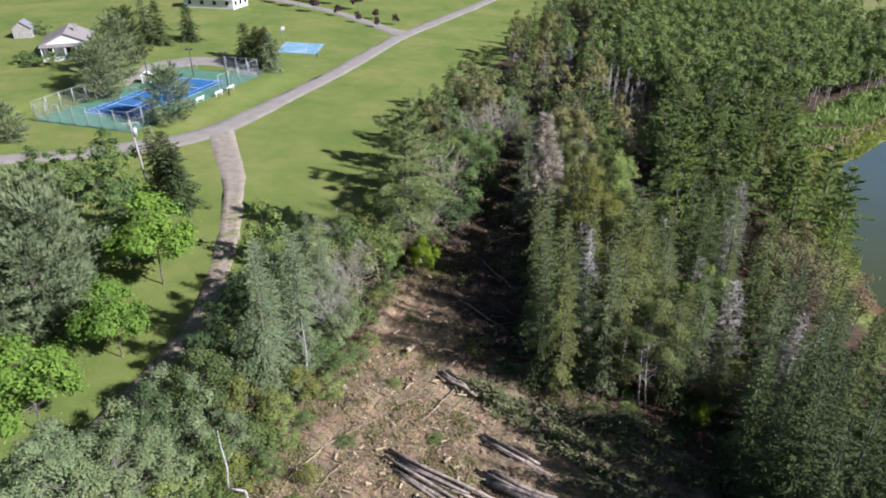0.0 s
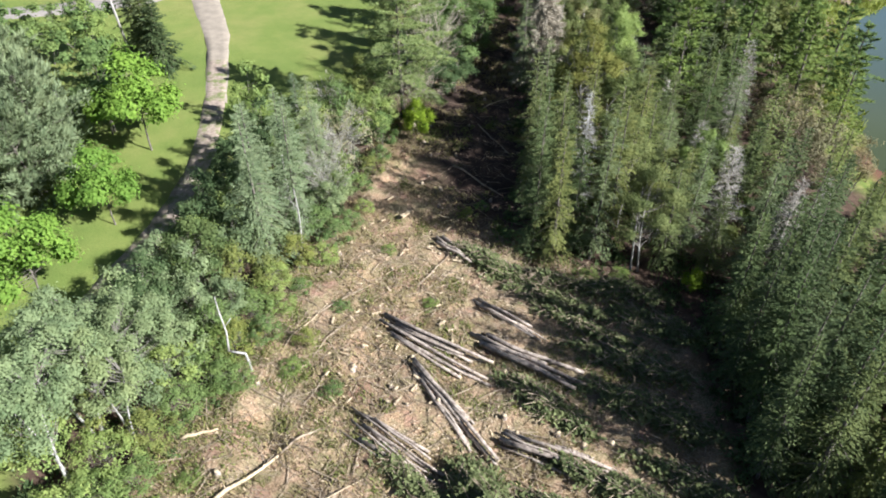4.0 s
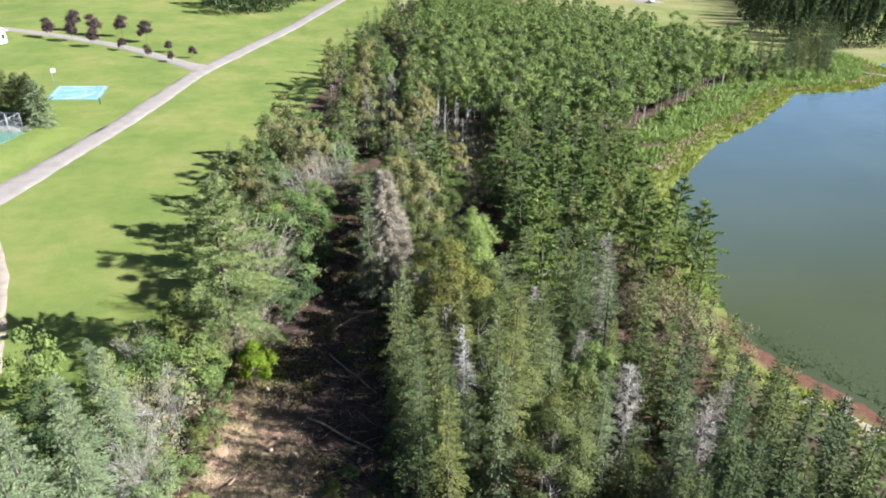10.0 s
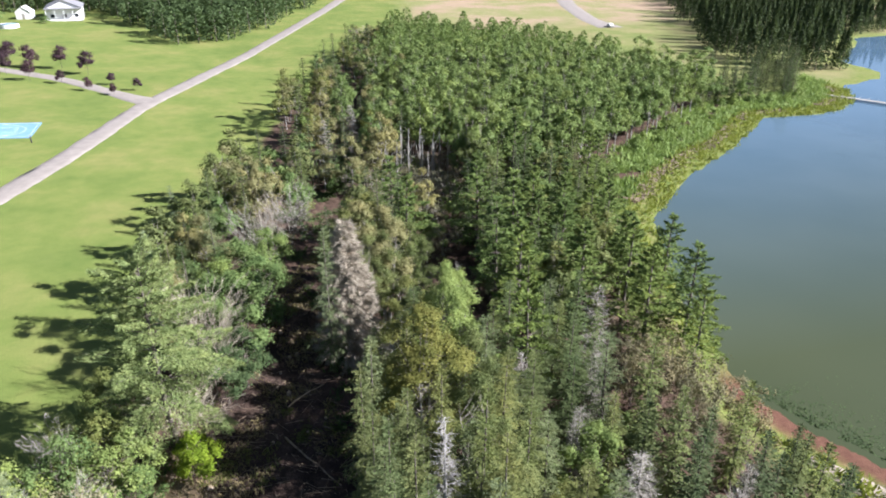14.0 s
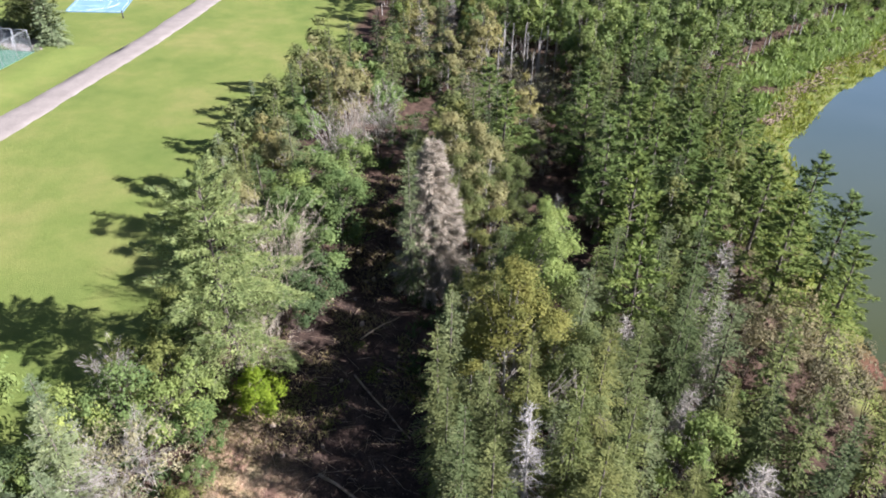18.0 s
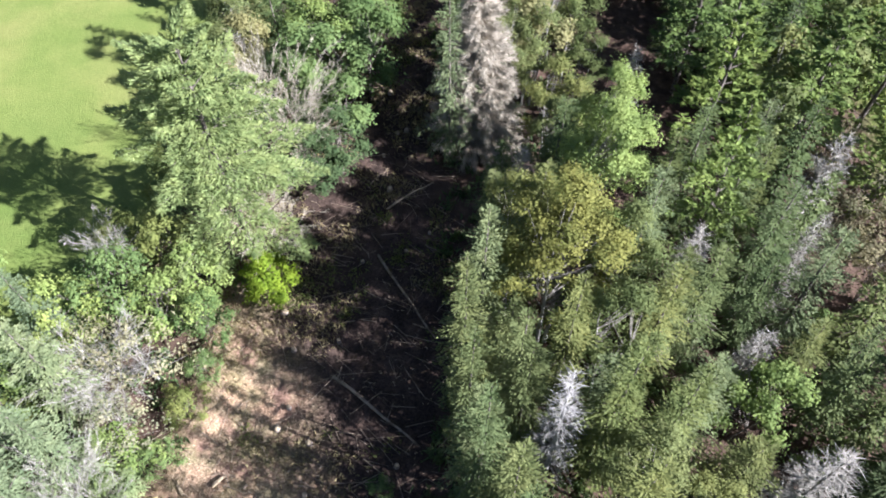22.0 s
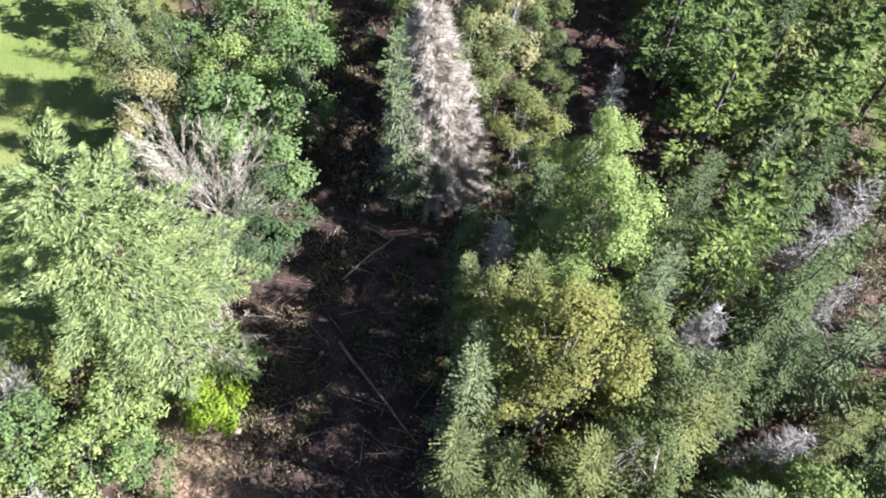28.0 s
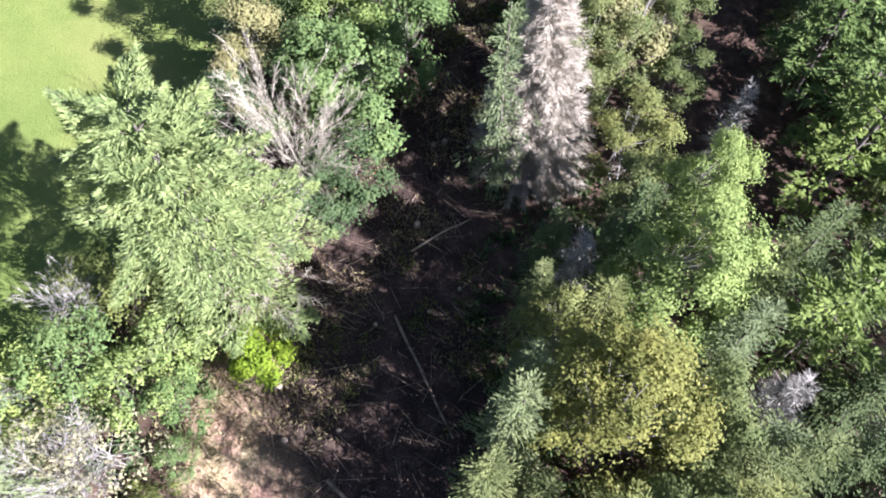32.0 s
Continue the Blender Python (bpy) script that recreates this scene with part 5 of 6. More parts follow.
def spots(n, rng, box, test, h, r, pointed, gap):
    out = []
    for _ in range(n):
        x, y = rng.uniform(box[0], box[1]), rng.uniform(box[2], box[3])
        if test(x, y) and all((x - a[0]) ** 2 + (y - a[1]) ** 2 > gap ** 2 for a in out):
            out.append((x, y, h * rng.uniform(0.75, 1.1), r * rng.uniform(0.8, 1.15), pointed))
    return out


pick3 = random.Random(3)


def west_wood(x, y):
    road = -2.2 + (y - 253) * 0.285
    return x < road - 6 - max(0, (300 - y)) * 0.2 and y > np.interp(x, [-120, -53, -38, -27, -16, -6, 30], [330, 318, 284, 261, 257, 276, 366]) and not (x < -58 and y < 340)


far_wood("aspen_wood", 206, spots(1500, pick3, (26, 100, 187, 262), lambda x, y: in_wood(x, y, 2, 15) and x > 26 + (y - 187) * 0.24, 12.5, 2.3, False, 2.7), "far end of the green aspen stand", "aspen", 420, 0.5)
far_wood("far_wood", 201, spots(1600, pick3, (-130, 60, 262, 520), west_wood, 12, 3.4, False, 4.2), "dark green wood beyond the far lawn", "", 280, 0.95)
far_wood("spruce_wood", 202, spots(1500, pick3, (138, 260, 196, 420), lambda x, y: signed(SHORE, np.array([x]), np.array([y]))[0] > 7 and y < 215 + (x - 140) * 2.2 and x - 140 > (y - 196) * 0.12, 14, 2.5, True, 3.4), "dark spruce wood on the far bank", "", 620, 0.6)
far_wood("spruce_wood", 203, spots(500, pick3, (240, 420, 262, 420), lambda x, y: signed(SHORE, np.array([x]), np.array([y]))[0] > 9, 13, 2.6, True, 5), "dark spruce wood behind the pond")
far_wood("distant_wood", 204, spots(420, pick3, (-420, 700, 470, 900), lambda x, y: abs(x - 60 - (y - 480) * 0.3) > 25, 13, 5, False, 11), "distant belt of woods on the horizon")
far_wood("south_wood", 205, spots(300, pick3, (-60, 60, -80, -6), lambda x, y: signed(SHORE, np.array([x]), np.array([y]))[0] > 6, 11, 2.4, True, 5), "wood that goes on behind the clearing")


# ---- the clearing ----
def logs(name, ax, ay, bx, by, n, width, label, seed, rad=0.13, spread=0.0):
    """A heap of felled trunks that lie side by side and across one another."""
    rng = random.Random(seed)
    dx, dy = bx - ax, by - ay
    ln = math.hypot(dx, dy)
    tx, ty = dx / ln, dy / ln
    ob = thing(name, (ax + bx) / 2, (ay + by) / 2, hz((ax + bx) / 2, (ay + by) / 2), 0, label, "log pile")
    inv = ob.matrix_world.inverted()
    for k in range(n):
        lay = k // max(1, (n * 2 + 2) // 3)
        off = rng.uniform(-0.5, 0.5) * width * 1.15
        s0, s1 = rng.uniform(-0.6, 1.4), ln * rng.uniform(0.62, 1.08)
        r = rad * rng.uniform(0.5, 1.2)
        fan = rng.uniform(-0.5, 0.5) * (spread + 0.13 * ln)
        pts = []
        for q in (0, 0.33, 0.66, 1):
            s = s0 + (s1 - s0) * q
            o = off + fan * q + rng.uniform(-0.04, 0.04)
            x, y = ax + tx * s - ty * o, ay + ty * s + tx * o
            pts.append(inv @ Vector((x, y, hz(x, y) + r * 0.9 + lay * 0.24 + 0.04)))
        b = Build()
        b.tube([tuple(p) for p in pts], [r, r * 0.93, r * 0.84, r * 0.72], 8, True)
        me = b.mesh("log", M["log"], M["cut"])
        for f in me.polygons:
            f.use_smooth = len(f.vertices) == 4
            if len(f.vertices) == 3:
                f.material_index = 1
        part("log", me, ob)
    return ob


logs("log_pile", -4.6, 36.0, 3.0, 32.2, 13, 1.1, "heap of thin felled trunks on bare soil", 1)
logs("log_pile", 1.6, 35.8, 9.6, 32.2, 11, 1.0, "heap of felled trunks half in shade", 2, 0.15)
logs("log_pile", -2.2, 32.4, 3.2, 25.2, 8, 0.9, "heap of long felled trunks on bare soil", 3, 0.14)
logs("log_pile", 4.2, 27.1, 10.6, 25.1, 14, 1.3, "heap of felled trunks beside cut boughs", 4, 0.12, 0.8)
logs("log_pile", -5.7, 27.4, 0.6, 23.5, 11, 1.8, "heap of thin felled trunks on cut boughs", 5, 0.11, 0.6)
logs("log_pile", -1.5, 46.0, 1.5, 44.0, 8, 1.0, "short pile of cut logs at the shade's edge", 6, 0.16)
logs("log_pile", 2.0, 39.2, 6.6, 36.0, 8, 0.8, "heap of thin felled trunks in cut boughs", 7, 0.11)
logs("log_pile", 7.2, 19.6, 12.0, 18.6, 10, 1.4, "heap of felled trunks beside the wood", 8, 0.12)
logs("log_pile", 1.8, 16.2, 5.0, 15.3, 8, 1.0, "heap of felled trunks on bare soil", 9, 0.13)


def single_log(ax, ay, bx, by, r, label, mat="stick", seed=0):
    rng = random.Random(seed)
    ob = thing("felled_trunk", (ax + bx) / 2, (ay + by) / 2, hz((ax + bx) / 2, (ay + by) / 2), 0, label, "log")
    inv = ob.matrix_world.inverted()
    pts = []
    for k in range(6):
        q = k / 5
        x, y = ax + (bx - ax) * q + rng.uniform(-0.06, 0.06), ay + (by - ay) * q + rng.uniform(-0.06, 0.06)
        pts.append(tuple(inv @ Vector((x, y, hz(x, y) + r * 0.9 + 0.1 * math.sin(q * 3.1)))))
    b = Build()
    b.tube(pts, [r * (1 - 0.09 * k) for k in range(6)], 8, True)
    part("trunk", b.mesh("trunk", M[mat]), ob)
    c = Build()
    for k in range(4):
        p = np.array(pts[1 + k])
        d = np.array([rng.uniform(-1, 1), rng.uniform(-1, 1), rng.uniform(0.1, 0.7)])
        c.tube([p, p + d * 0.3], [r * 0.35, r * 0.15], 4)
    part("branch_stub", c.mesh("branch_stub", M[mat]), ob)


for k, row in enumerate([(-13.2, 19.8, -9.6, 24.6, 0.16), (-9.6, 24.6, -7.4, 26.6, 0.1), (-19.5, 14.4, -17.0, 16.2, 0.12), (-15.6, 24.9, -13.7, 25.9, 0.13), (-4.9, 14.8, -2.9, 15.9, 0.13),
                         (-12.6, 18.2, -9.4, 19.4, 0.08), (-8, 20.2, -4.2, 23.4, 0.06), (-14.4, 15.4, -12, 15.6, 0.12), (-9.8, 36.4, -6.4, 40.2, 0.08), (-11.4, 33, -9.2, 37.6, 0.06), (0.8, 66.4, 4.6, 60.2, 0.09), (-1.2, 57.6, 3.8, 53.8, 0.1),
                         (1.2, 70.4, 4.4, 72.8, 0.07), (-2.8, 40.6, -0.6, 44.4, 0.09), (4.4, 41.6, 12.4, 38.8, 0.11), (8.2, 22.4, 15.2, 21, 0.1)]):
    single_log(*row, "pale felled trunk lying on the bare soil", "stick" if k % 3 else "cut", k)


def stump(x, y, r, h, seed):
    rng = random.Random(seed)
    ob = thing("tree_stump", x, y, hz(x, y) - 0.06, rng.uniform(0, 360), "low fresh tree stump with a pale cut top", "stump", "stumps in the clearing")
    b = Build()
    b.tube([(0, 0, 0), (0, 0, h * 0.4), (0, 0, h)], [r * 1.35, r * 1.05, r], 9)
    part("bark", b.mesh("bark", M["log"]), ob)
    c = Build()
    c.tube([(0, 0, h - 0.03), (0.01, 0, h + 0.012)], [r * 0.94, r * 0.9], 9, True)
    part("cut_top", c.mesh("cut_top", M["cut"]), ob, "pale fresh cut top")


def in_clearing(x, y, margin=-0.6):
    return signed(CLEARING, np.array([x]), np.array([y]))[0] < margin


roll = random.Random(21)
made = 0
while made < 90:
    x, y = roll.uniform(-19, 15), roll.uniform(9, 100)
    if in_clearing(x, y):
        stump(x, y, roll.uniform(0.1, 0.2), roll.uniform(0.15, 0.4), made)
        made += 1


def chunk(x, y, ln, w, h, turn, tilt, label):
    """A split slab of fresh wood."""
    ob = thing("wood_chunk", x, y, hz(x, y) + 0.1, turn, label, "wood chunk", "split wood in the clearing")
    ob.matrix_world = pose(x, y, hz(x, y) + 0.12 + abs(math.sin(radians(tilt))) * ln * 0.4, 0, tilt, turn)
    bm = bmesh.new()
    bmesh.ops.create_cube(bm, size=1)
    for v in bm.verts:
        v.co = Vector((v.co.x * ln * (1 - 0.2 * (v.co.y > 0)), v.co.y * w * (0.7 if v.co.x > 0 else 1), v.co.z * h))
    bmesh.ops.bevel(bm, geom=bm.edges[:], offset=0.02, segments=1, affect="EDGES")
    me = bpy.data.meshes.new("split_wood")
    bm.to_mesh(me)
    bm.free()
    me.materials.append(M["cut"])
    part("split_wood", me, ob)


chunk(-4.7, 49.0, 1.6, 0.42, 0.16, 62, 9, "pale split board of fresh wood on the soil")
for k in range(75):
    x, y = roll.uniform(-10, 3), roll.uniform(26, 52)
    if in_clearing(x, y):
        chunk(x, y, roll.uniform(0.25, 0.85), roll.uniform(0.1, 0.22), roll.uniform(0.06, 0.14), roll.uniform(0, 180), roll.uniform(-15, 15), "pale chunk of split wood on the soil")


def debris():
    """Sticks, chips, cut boughs, weeds and dry grass: far too many to count."""
    rng = np.random.default_rng(77)

    def field(n, box, lo, hi):
        x, y = rng.uniform(box[0], box[1], n), rng.uniform(box[2], box[3], n)
        d = signed(CLEARING, x, y)
        ok = (d > lo) & (d < hi)
        return x[ok], y[ok]

    def stuff(name, b, mat, label, cat):
        tagged(new(name, b.mesh(name, mat)), label, cat, kind="stuff")

    sticks, chips = Build(), Build()
    x, y = field(15000, (-21, 17, 6, 112), -40, 0.8)
    keep = rng.random(len(x)) < np.where(y < 45, 1.0, 0.35)
    x, y = x[keep], y[keep]
    z, az, ln = height(x, y), rng.uniform(0, 6.283, len(x)), rng.uniform(0.25, 1.0, len(x)) ** 2 * 2.4 + 0.2
    az = np.where(rng.random(len(x)) < 0.45, rng.normal(-0.55, 0.35, len(x)), az)
    d = np.stack([np.cos(az), np.sin(az), rng.normal(0, 0.12, len(x))], 1)
    for k in range(len(x)):
        c = np.array([x[k], y[k], z[k] + 0.06 + rng.random() * 0.1])
        r = rng.uniform(0.010, 0.032)
        sticks.tube([c - d[k] * ln[k] / 2, c + d[k] * ln[k] / 2], [r, r * 0.6], 3)
    x, y = field(700, (-20, 17, 8, 45), -40, 0.2)
    az = np.where(rng.random(len(x)) < 0.5, rng.normal(-0.5, 0.4, len(x)), rng.normal(0.75, 0.5, len(x)))
    for k in range(len(x)):
        e = np.array([math.cos(az[k]), math.sin(az[k]), 0.0]) * rng.uniform(0.5, 1.0) ** 2 * 2.0
        bend = np.array([-e[1], e[0], 0.0]) * rng.normal(0, 0.12)
        ends = [np.array([x[k], y[k], 0.0]) + e * q + bend * (1 - q * q) for q in (-1, 0, 1)]
        r = rng.uniform(0.018, 0.045)
        sticks.tube([p + np.array([0, 0, hz(p[0], p[1]) + 0.08 + 0.07 * rng.random()]) for p in ends], [r, r * 0.85, r * 0.55], 4)
    stuff("fallen_sticks", sticks, M["stick"], "dry sticks strewn over the bare clearing", "sticks")
    x, y = field(16000, (-18, 9, 10, 66), -40, -0.5)
    keep = rng.random(len(x)) < vnoise(x / 2.2, y / 2.2, 31) ** 2 * 1.4 * (1 - 0.5 * smooth(44, 54, y))
    x, y = x[keep], y[keep]
    c = np.stack([x, y, height(x, y) + 0.06], 1)
    nrm = np.array([0, 0, 1.0]) + rng.normal(0, 0.3, c.shape)
    nrm /= np.linalg.norm(nrm, axis=1)[:, None]
    al = perp(rng, nrm)
    chips.leaves(c, al, np.cross(nrm, al), rng.uniform(0.05, 0.19, len(c)) * (1 - 0.45 * smooth(44, 54, y)), rng.uniform(0.03, 0.09, len(c)) * (1 - 0.6 * smooth(44, 54, y)))
    stuff("wood_chips", chips, M["cut"], "pale wood chips and bark on the soil", "wood chips")

    # cut spruce boughs in windrows
    boughs, twigs = Build(), Build()
    for hx, hy, ang, ln, wd, ht in [(2.8, 43.6, -30, 4.5, 1.8, 1.0), (7.0, 42.6, -12, 6, 1.3, 1.0), (7.8, 40.2, -20, 6, 1.6, 1.0), (12.8, 41.6, -8, 5, 1.6, 1.2), (15.4, 38.4, -20, 5, 2.0, 0.9), (10.6, 37.2, -22, 6, 1.2, 0.8), (12.8, 34.4, -20, 6, 1.8, 0.9), (7.0, 30.0, -35, 5, 1.8, 0.8),
                                    (3.2, 21.4, -65, 5.5, 3.4, 1.8), (7.4, 22.4, -20, 4, 1.6, 1.1), (-0.6, 23.0, -38, 5, 1.3, 0.8), (11.4, 24.0, -22, 6.5, 1.5, 1.2), (15.8, 25.0, -25, 5, 1.8, 1.0), (13.6, 30.4, -20, 6, 2.0, 0.9), (16.8, 21.6, -25, 4, 2.0, 1.0), (3.8, 16.2, -55, 5, 2.4, 1.3),
                                    (10.4, 17.4, -12, 6, 2.0, 1.1), (15.8, 16.6, -15, 5, 2.4, 1.0), (-9, 12.6, 10, 6, 2, 0.5)]:
        n = int(ln * wd * 90)
        u, v = rng.normal(0, 0.32, n) * ln, rng.normal(0, 0.27, n) * wd
        a = radians(ang)
        x, y = hx + u * math.cos(a) - v * math.sin(a), hy + u * math.sin(a) + v * math.cos(a)
        top = ht * np.exp(-(u / ln) ** 2 * 2 - (v / wd) ** 2 * 3) * (0.6 + 0.7 * vnoise(x / 0.8, y / 0.8, 41))
        c = np.stack([x, y, height(x, y) + top * rng.uniform(0.5, 1, n) + 0.05], 1)
        dd = np.stack([np.cos(a + rng.normal(0, 0.7, n)), np.sin(a + rng.normal(0, 0.7, n)), rng.normal(0, 0.35, n)], 1)
        dd /= np.linalg.norm(dd, axis=1)[:, None]
        for _ in range(4):
            e = dd + rng.normal(0, 0.45, dd.shape)
            e /= np.linalg.norm(e, axis=1)[:, None]
            ac = np.cross(e, np.array([0, 0, 1.0]) + rng.normal(0, 0.4, e.shape))
            ac /= np.linalg.norm(ac, axis=1)[:, None]
            boughs.leaves(c + rng.normal(0, 0.1, c.shape), e, ac, rng.uniform(0.12, 0.28, n), rng.uniform(0.05, 0.11, n))
        for k in range(n // 7):
            r = rng.uniform(0.6, 2.2)
            twigs.tube([c[k] - dd[k] * 0.5 * r + np.array([0, 0, 0.12]), c[k] + dd[k] * 0.5 * r + np.array([0, 0, 0.2])], [0.03, 0.01], 3)
    stuff("cut_boughs", boughs, M["slash"], "windrows of cut spruce boughs beside the logs", "brushwood")
    stuff("cut_branches", twigs, M["stick"], "bare branches among the cut boughs", "sticks")

    # weeds, dry grass and undergrowth
    def tufts(name, x, y, mat, label, size, blades, up=0.9, cat="plants"):
        b = Build()
        n = len(x) * blades
        c = np.repeat(np.stack([x, y, height(x, y)], 1), blades, 0) + rng.normal(0, max(0.3, 0.16 * size), (n, 3)) * np.array([1, 1, 0])
        dd = units(rng, n) * 0.75 + np.array([0, 0, up])
        dd /= np.linalg.norm(dd, axis=1)[:, None]
        L = rng.uniform(0.5, 1.2, n) * 0.25 * size
        b.leaves(c + dd * L[:, None] * rng.uniform(0.6, 1.6, n)[:, None], dd, perp(rng, dd), L, L * 0.32)
        stuff(name, b, mat, label, cat)

    x, y = field(15000, (-21, 17, 6, 100), -40, 0.5)
    dens = vnoise(x / 3.0, y / 3.0, 51) * 0.6 + 0.5 * vnoise(x / 1.1, y / 1.1, 59) + 0.3 * (1 - smooth(-14, -8, x)) - 0.03 * smooth(50, 60, y)
    keep = (dens > 0.7) & (rng.random(len(x)) < 0.9)
    tufts("weeds", x[keep], y[keep], M["weed"], "green weeds growing over the clearing", 0.55, 22)
    x, y = field(15000, (-21, 10, 8, 100), -30, 0.8)
    keep = vnoise(x / 2.4 + 9, y / 2.4, 52) + 0.2 * (vnoise(x / 0.7, y / 0.7, 60) - 0.5) > 0.5
    tufts("dry_grass", x[keep], y[keep], M["straw"], "dry straw-coloured grass in the clearing", 0.6, 9)
    x, y = field(5200, (-24, 36, 8, 122), -0.6, 9.0)
    ok = (x > np.interp(y, [p[0] for p in WOOD_EDGE], [p[1] for p in WOOD_EDGE]) + 0.5) & (signed(SHORE, x, y) > 6)
    keep = ok & (vnoise(x / 2.7, y / 2.7, 53) > 0.42)
    tufts("undergrowth", x[keep], y[keep], M["dark"], "dark leafy undergrowth along the wood's edge", 1.1, 40, 0.5)
    x, y = rng.uniform(40, 150, 30000), rng.uniform(34, 190, 30000)
    d = signed(SHORE, x, y) + shore_wobble(x, y)
    keep = (d > np.where(y < 72, 3.2, 0.2)) & (d < 7) & (rng.random(len(x)) < 0.75)
    tufts("shore_grass", x[keep], y[keep], M["reed"], "bright yellow-green grass along the pond", 1.7, 6, 1.1, "grass")
    x, y = rng.uniform(40, 150, 26000), rng.uniform(60, 190, 26000)
    d = signed(SHORE, x, y) + shore_wobble(x, y)
    keep = (d > 6) & (d < 17) & (vnoise(x / 3, y / 3, 54) > 0.3)
    tufts("bank_plants", x[keep], y[keep], M["bankgreen"], "low green bushes and plants on the bank", 2.4, 12, 0.6)
    # driftwood line along the pond
    drift = Build()
    x, y = rng.uniform(44, 150, 26000), rng.uniform(84, 180, 26000)
    d = signed(SHORE, x, y) + shore_wobble(x, y)
    keep = (np.abs(d - 4.6) < 1.3) & (vnoise(x / 6, y / 6, 55) > 0.4)
    for px, py in zip(x[keep][:900], y[keep][:900]):
        a = rng.uniform(0, 6.283)
        c = np.array([px, py, hz(px, py) + 0.22])
        e = np.array([math.cos(a), math.sin(a), rng.normal(0, 0.15)]) * rng.uniform(0.3, 1.2)
        drift.tube([c - e, c + e], [0.09, 0.05], 4)
    stuff("driftwood", drift, M["stick"], "pale driftwood and stones along the bank", "driftwood")
    # water weed near the red mud
    weed = Build()
    x, y = rng.uniform(40, 72, 90000), rng.uniform(36, 68, 90000)
    d = signed(SHORE, x, y) + shore_wobble(x, y)
    keep = (d < -0.8) & (rng.random(len(x)) < 0.95 * np.exp((d + 1.0) / 1.5)) & (vnoise(x / 1.6, y / 1.6, 58) > 0.3) & (y < 66)
    n = keep.sum()
    al = np.stack([np.cos(np.arange(n) * 2.4), np.sin(np.arange(n) * 2.4), np.zeros(n)], 1)
    weed.leaves(np.stack([x[keep], y[keep], np.full(n, POND + 0.012)], 1), al, np.stack([-al[:, 1], al[:, 0], al[:, 2]], 1), rng.uniform(0.06, 0.15, n), rng.uniform(0.04, 0.10, n))
    stuff("water_weed", weed, M["dark"], "dark green weed floating on the shallow water", "water plants")


debris()


def broken_birch():
    x, y = -13.0, 30.7
    ob = thing("broken_birch", x, y, hz(x, y), 0, "white broken birch trunk bent at a sharp kink", "tree")
    b = Build()
    b.tube([(0, 0, -0.2), (0, 0, 0.9), (-0.15, 0.1, 1.7)], [0.1, 0.09, 0.085], 7)
    part("trunk", b.mesh("trunk", M["birchbark"]), ob)
    for pts, r in (([(-0.15, 0.1, 1.65), (-1.3, 0.1, 1.8)], 0.085), ([(-1.25, 0.1, 1.75), (-1.3, 0.6, 3.1), (-1.75, 1.2, 4.6), (-1.9, 1.5, 5.4)], 0.08), ([(-1.4, 0.8, 3.4), (-1.0, 1.1, 3.9)], 0.03)):
        c = Build()
        c.tube(pts, [r * (1 - 0.2 * k) for k in range(len(pts))], 6, True)
        part("limb", c.mesh("limb", M["birchbark"]), ob)


broken_birch()


# ---- court, poles, houses ----
def box_part(name, lo, hi, mat, parent, label="", bevel=0.0):
    bm = bmesh.new()
    bmesh.ops.create_cube(bm, size=1)
    for v in bm.verts:
        v.co = Vector([(a + b) / 2 + c * (b - a) for a, b, c in zip(lo, hi, v.co)])
    if bevel:
        bmesh.ops.bevel(bm, geom=bm.edges[:], offset=bevel, segments=2, affect="EDGES")
    me = bpy.data.meshes.new(name)
    bm.to_mesh(me)
    bm.free()
    me.materials.append(mat)
    return part(name, me, parent, label)


def tube_part(name, pts, radii, mat, parent, sides=8, label=""):
    b = Build()
    b.tube(pts, radii, sides, True)
    return part(name, b.mesh(name, mat), parent, label)


green_paint = plain("green_court_paint", (0.085, 0.19, 0.13), 0.8, 0.12, 0.4)
blue_paint = plain("blue_court_paint", (0.03, 0.125, 0.30), 0.75, 0.12, 0.4)
pale_blue = plain("pale_blue_court_paint", (0.15, 0.275, 0.37), 0.8, 0.15, 0.5)
white_paint = plain("white_paint", (0.7, 0.7, 0.69), 0.6, 0.06, 2)
steel = plain("galvanised_steel", (0.42, 0.44, 0.45), 0.5, 0.12, 3, 0.25)
dark_steel = plain("dark_painted_steel", (0.05, 0.05, 0.05), 0.5, 0.2, 3)
wood_grey = plain("weathered_wood", (0.30, 0.28, 0.255), 0.85, 0.2, 2)
glass_dark = plain("dark_window_glass", (0.02, 0.025, 0.03), 0.08, 0.1, 1)
roof_pink = plain("faded_roof_shingles", (0.25, 0.222, 0.21), 0.9, 0.12, 1.5)
roof_grey = plain("grey_roof_shingles", (0.20, 0.20, 0.21), 0.9, 0.15, 1.5)


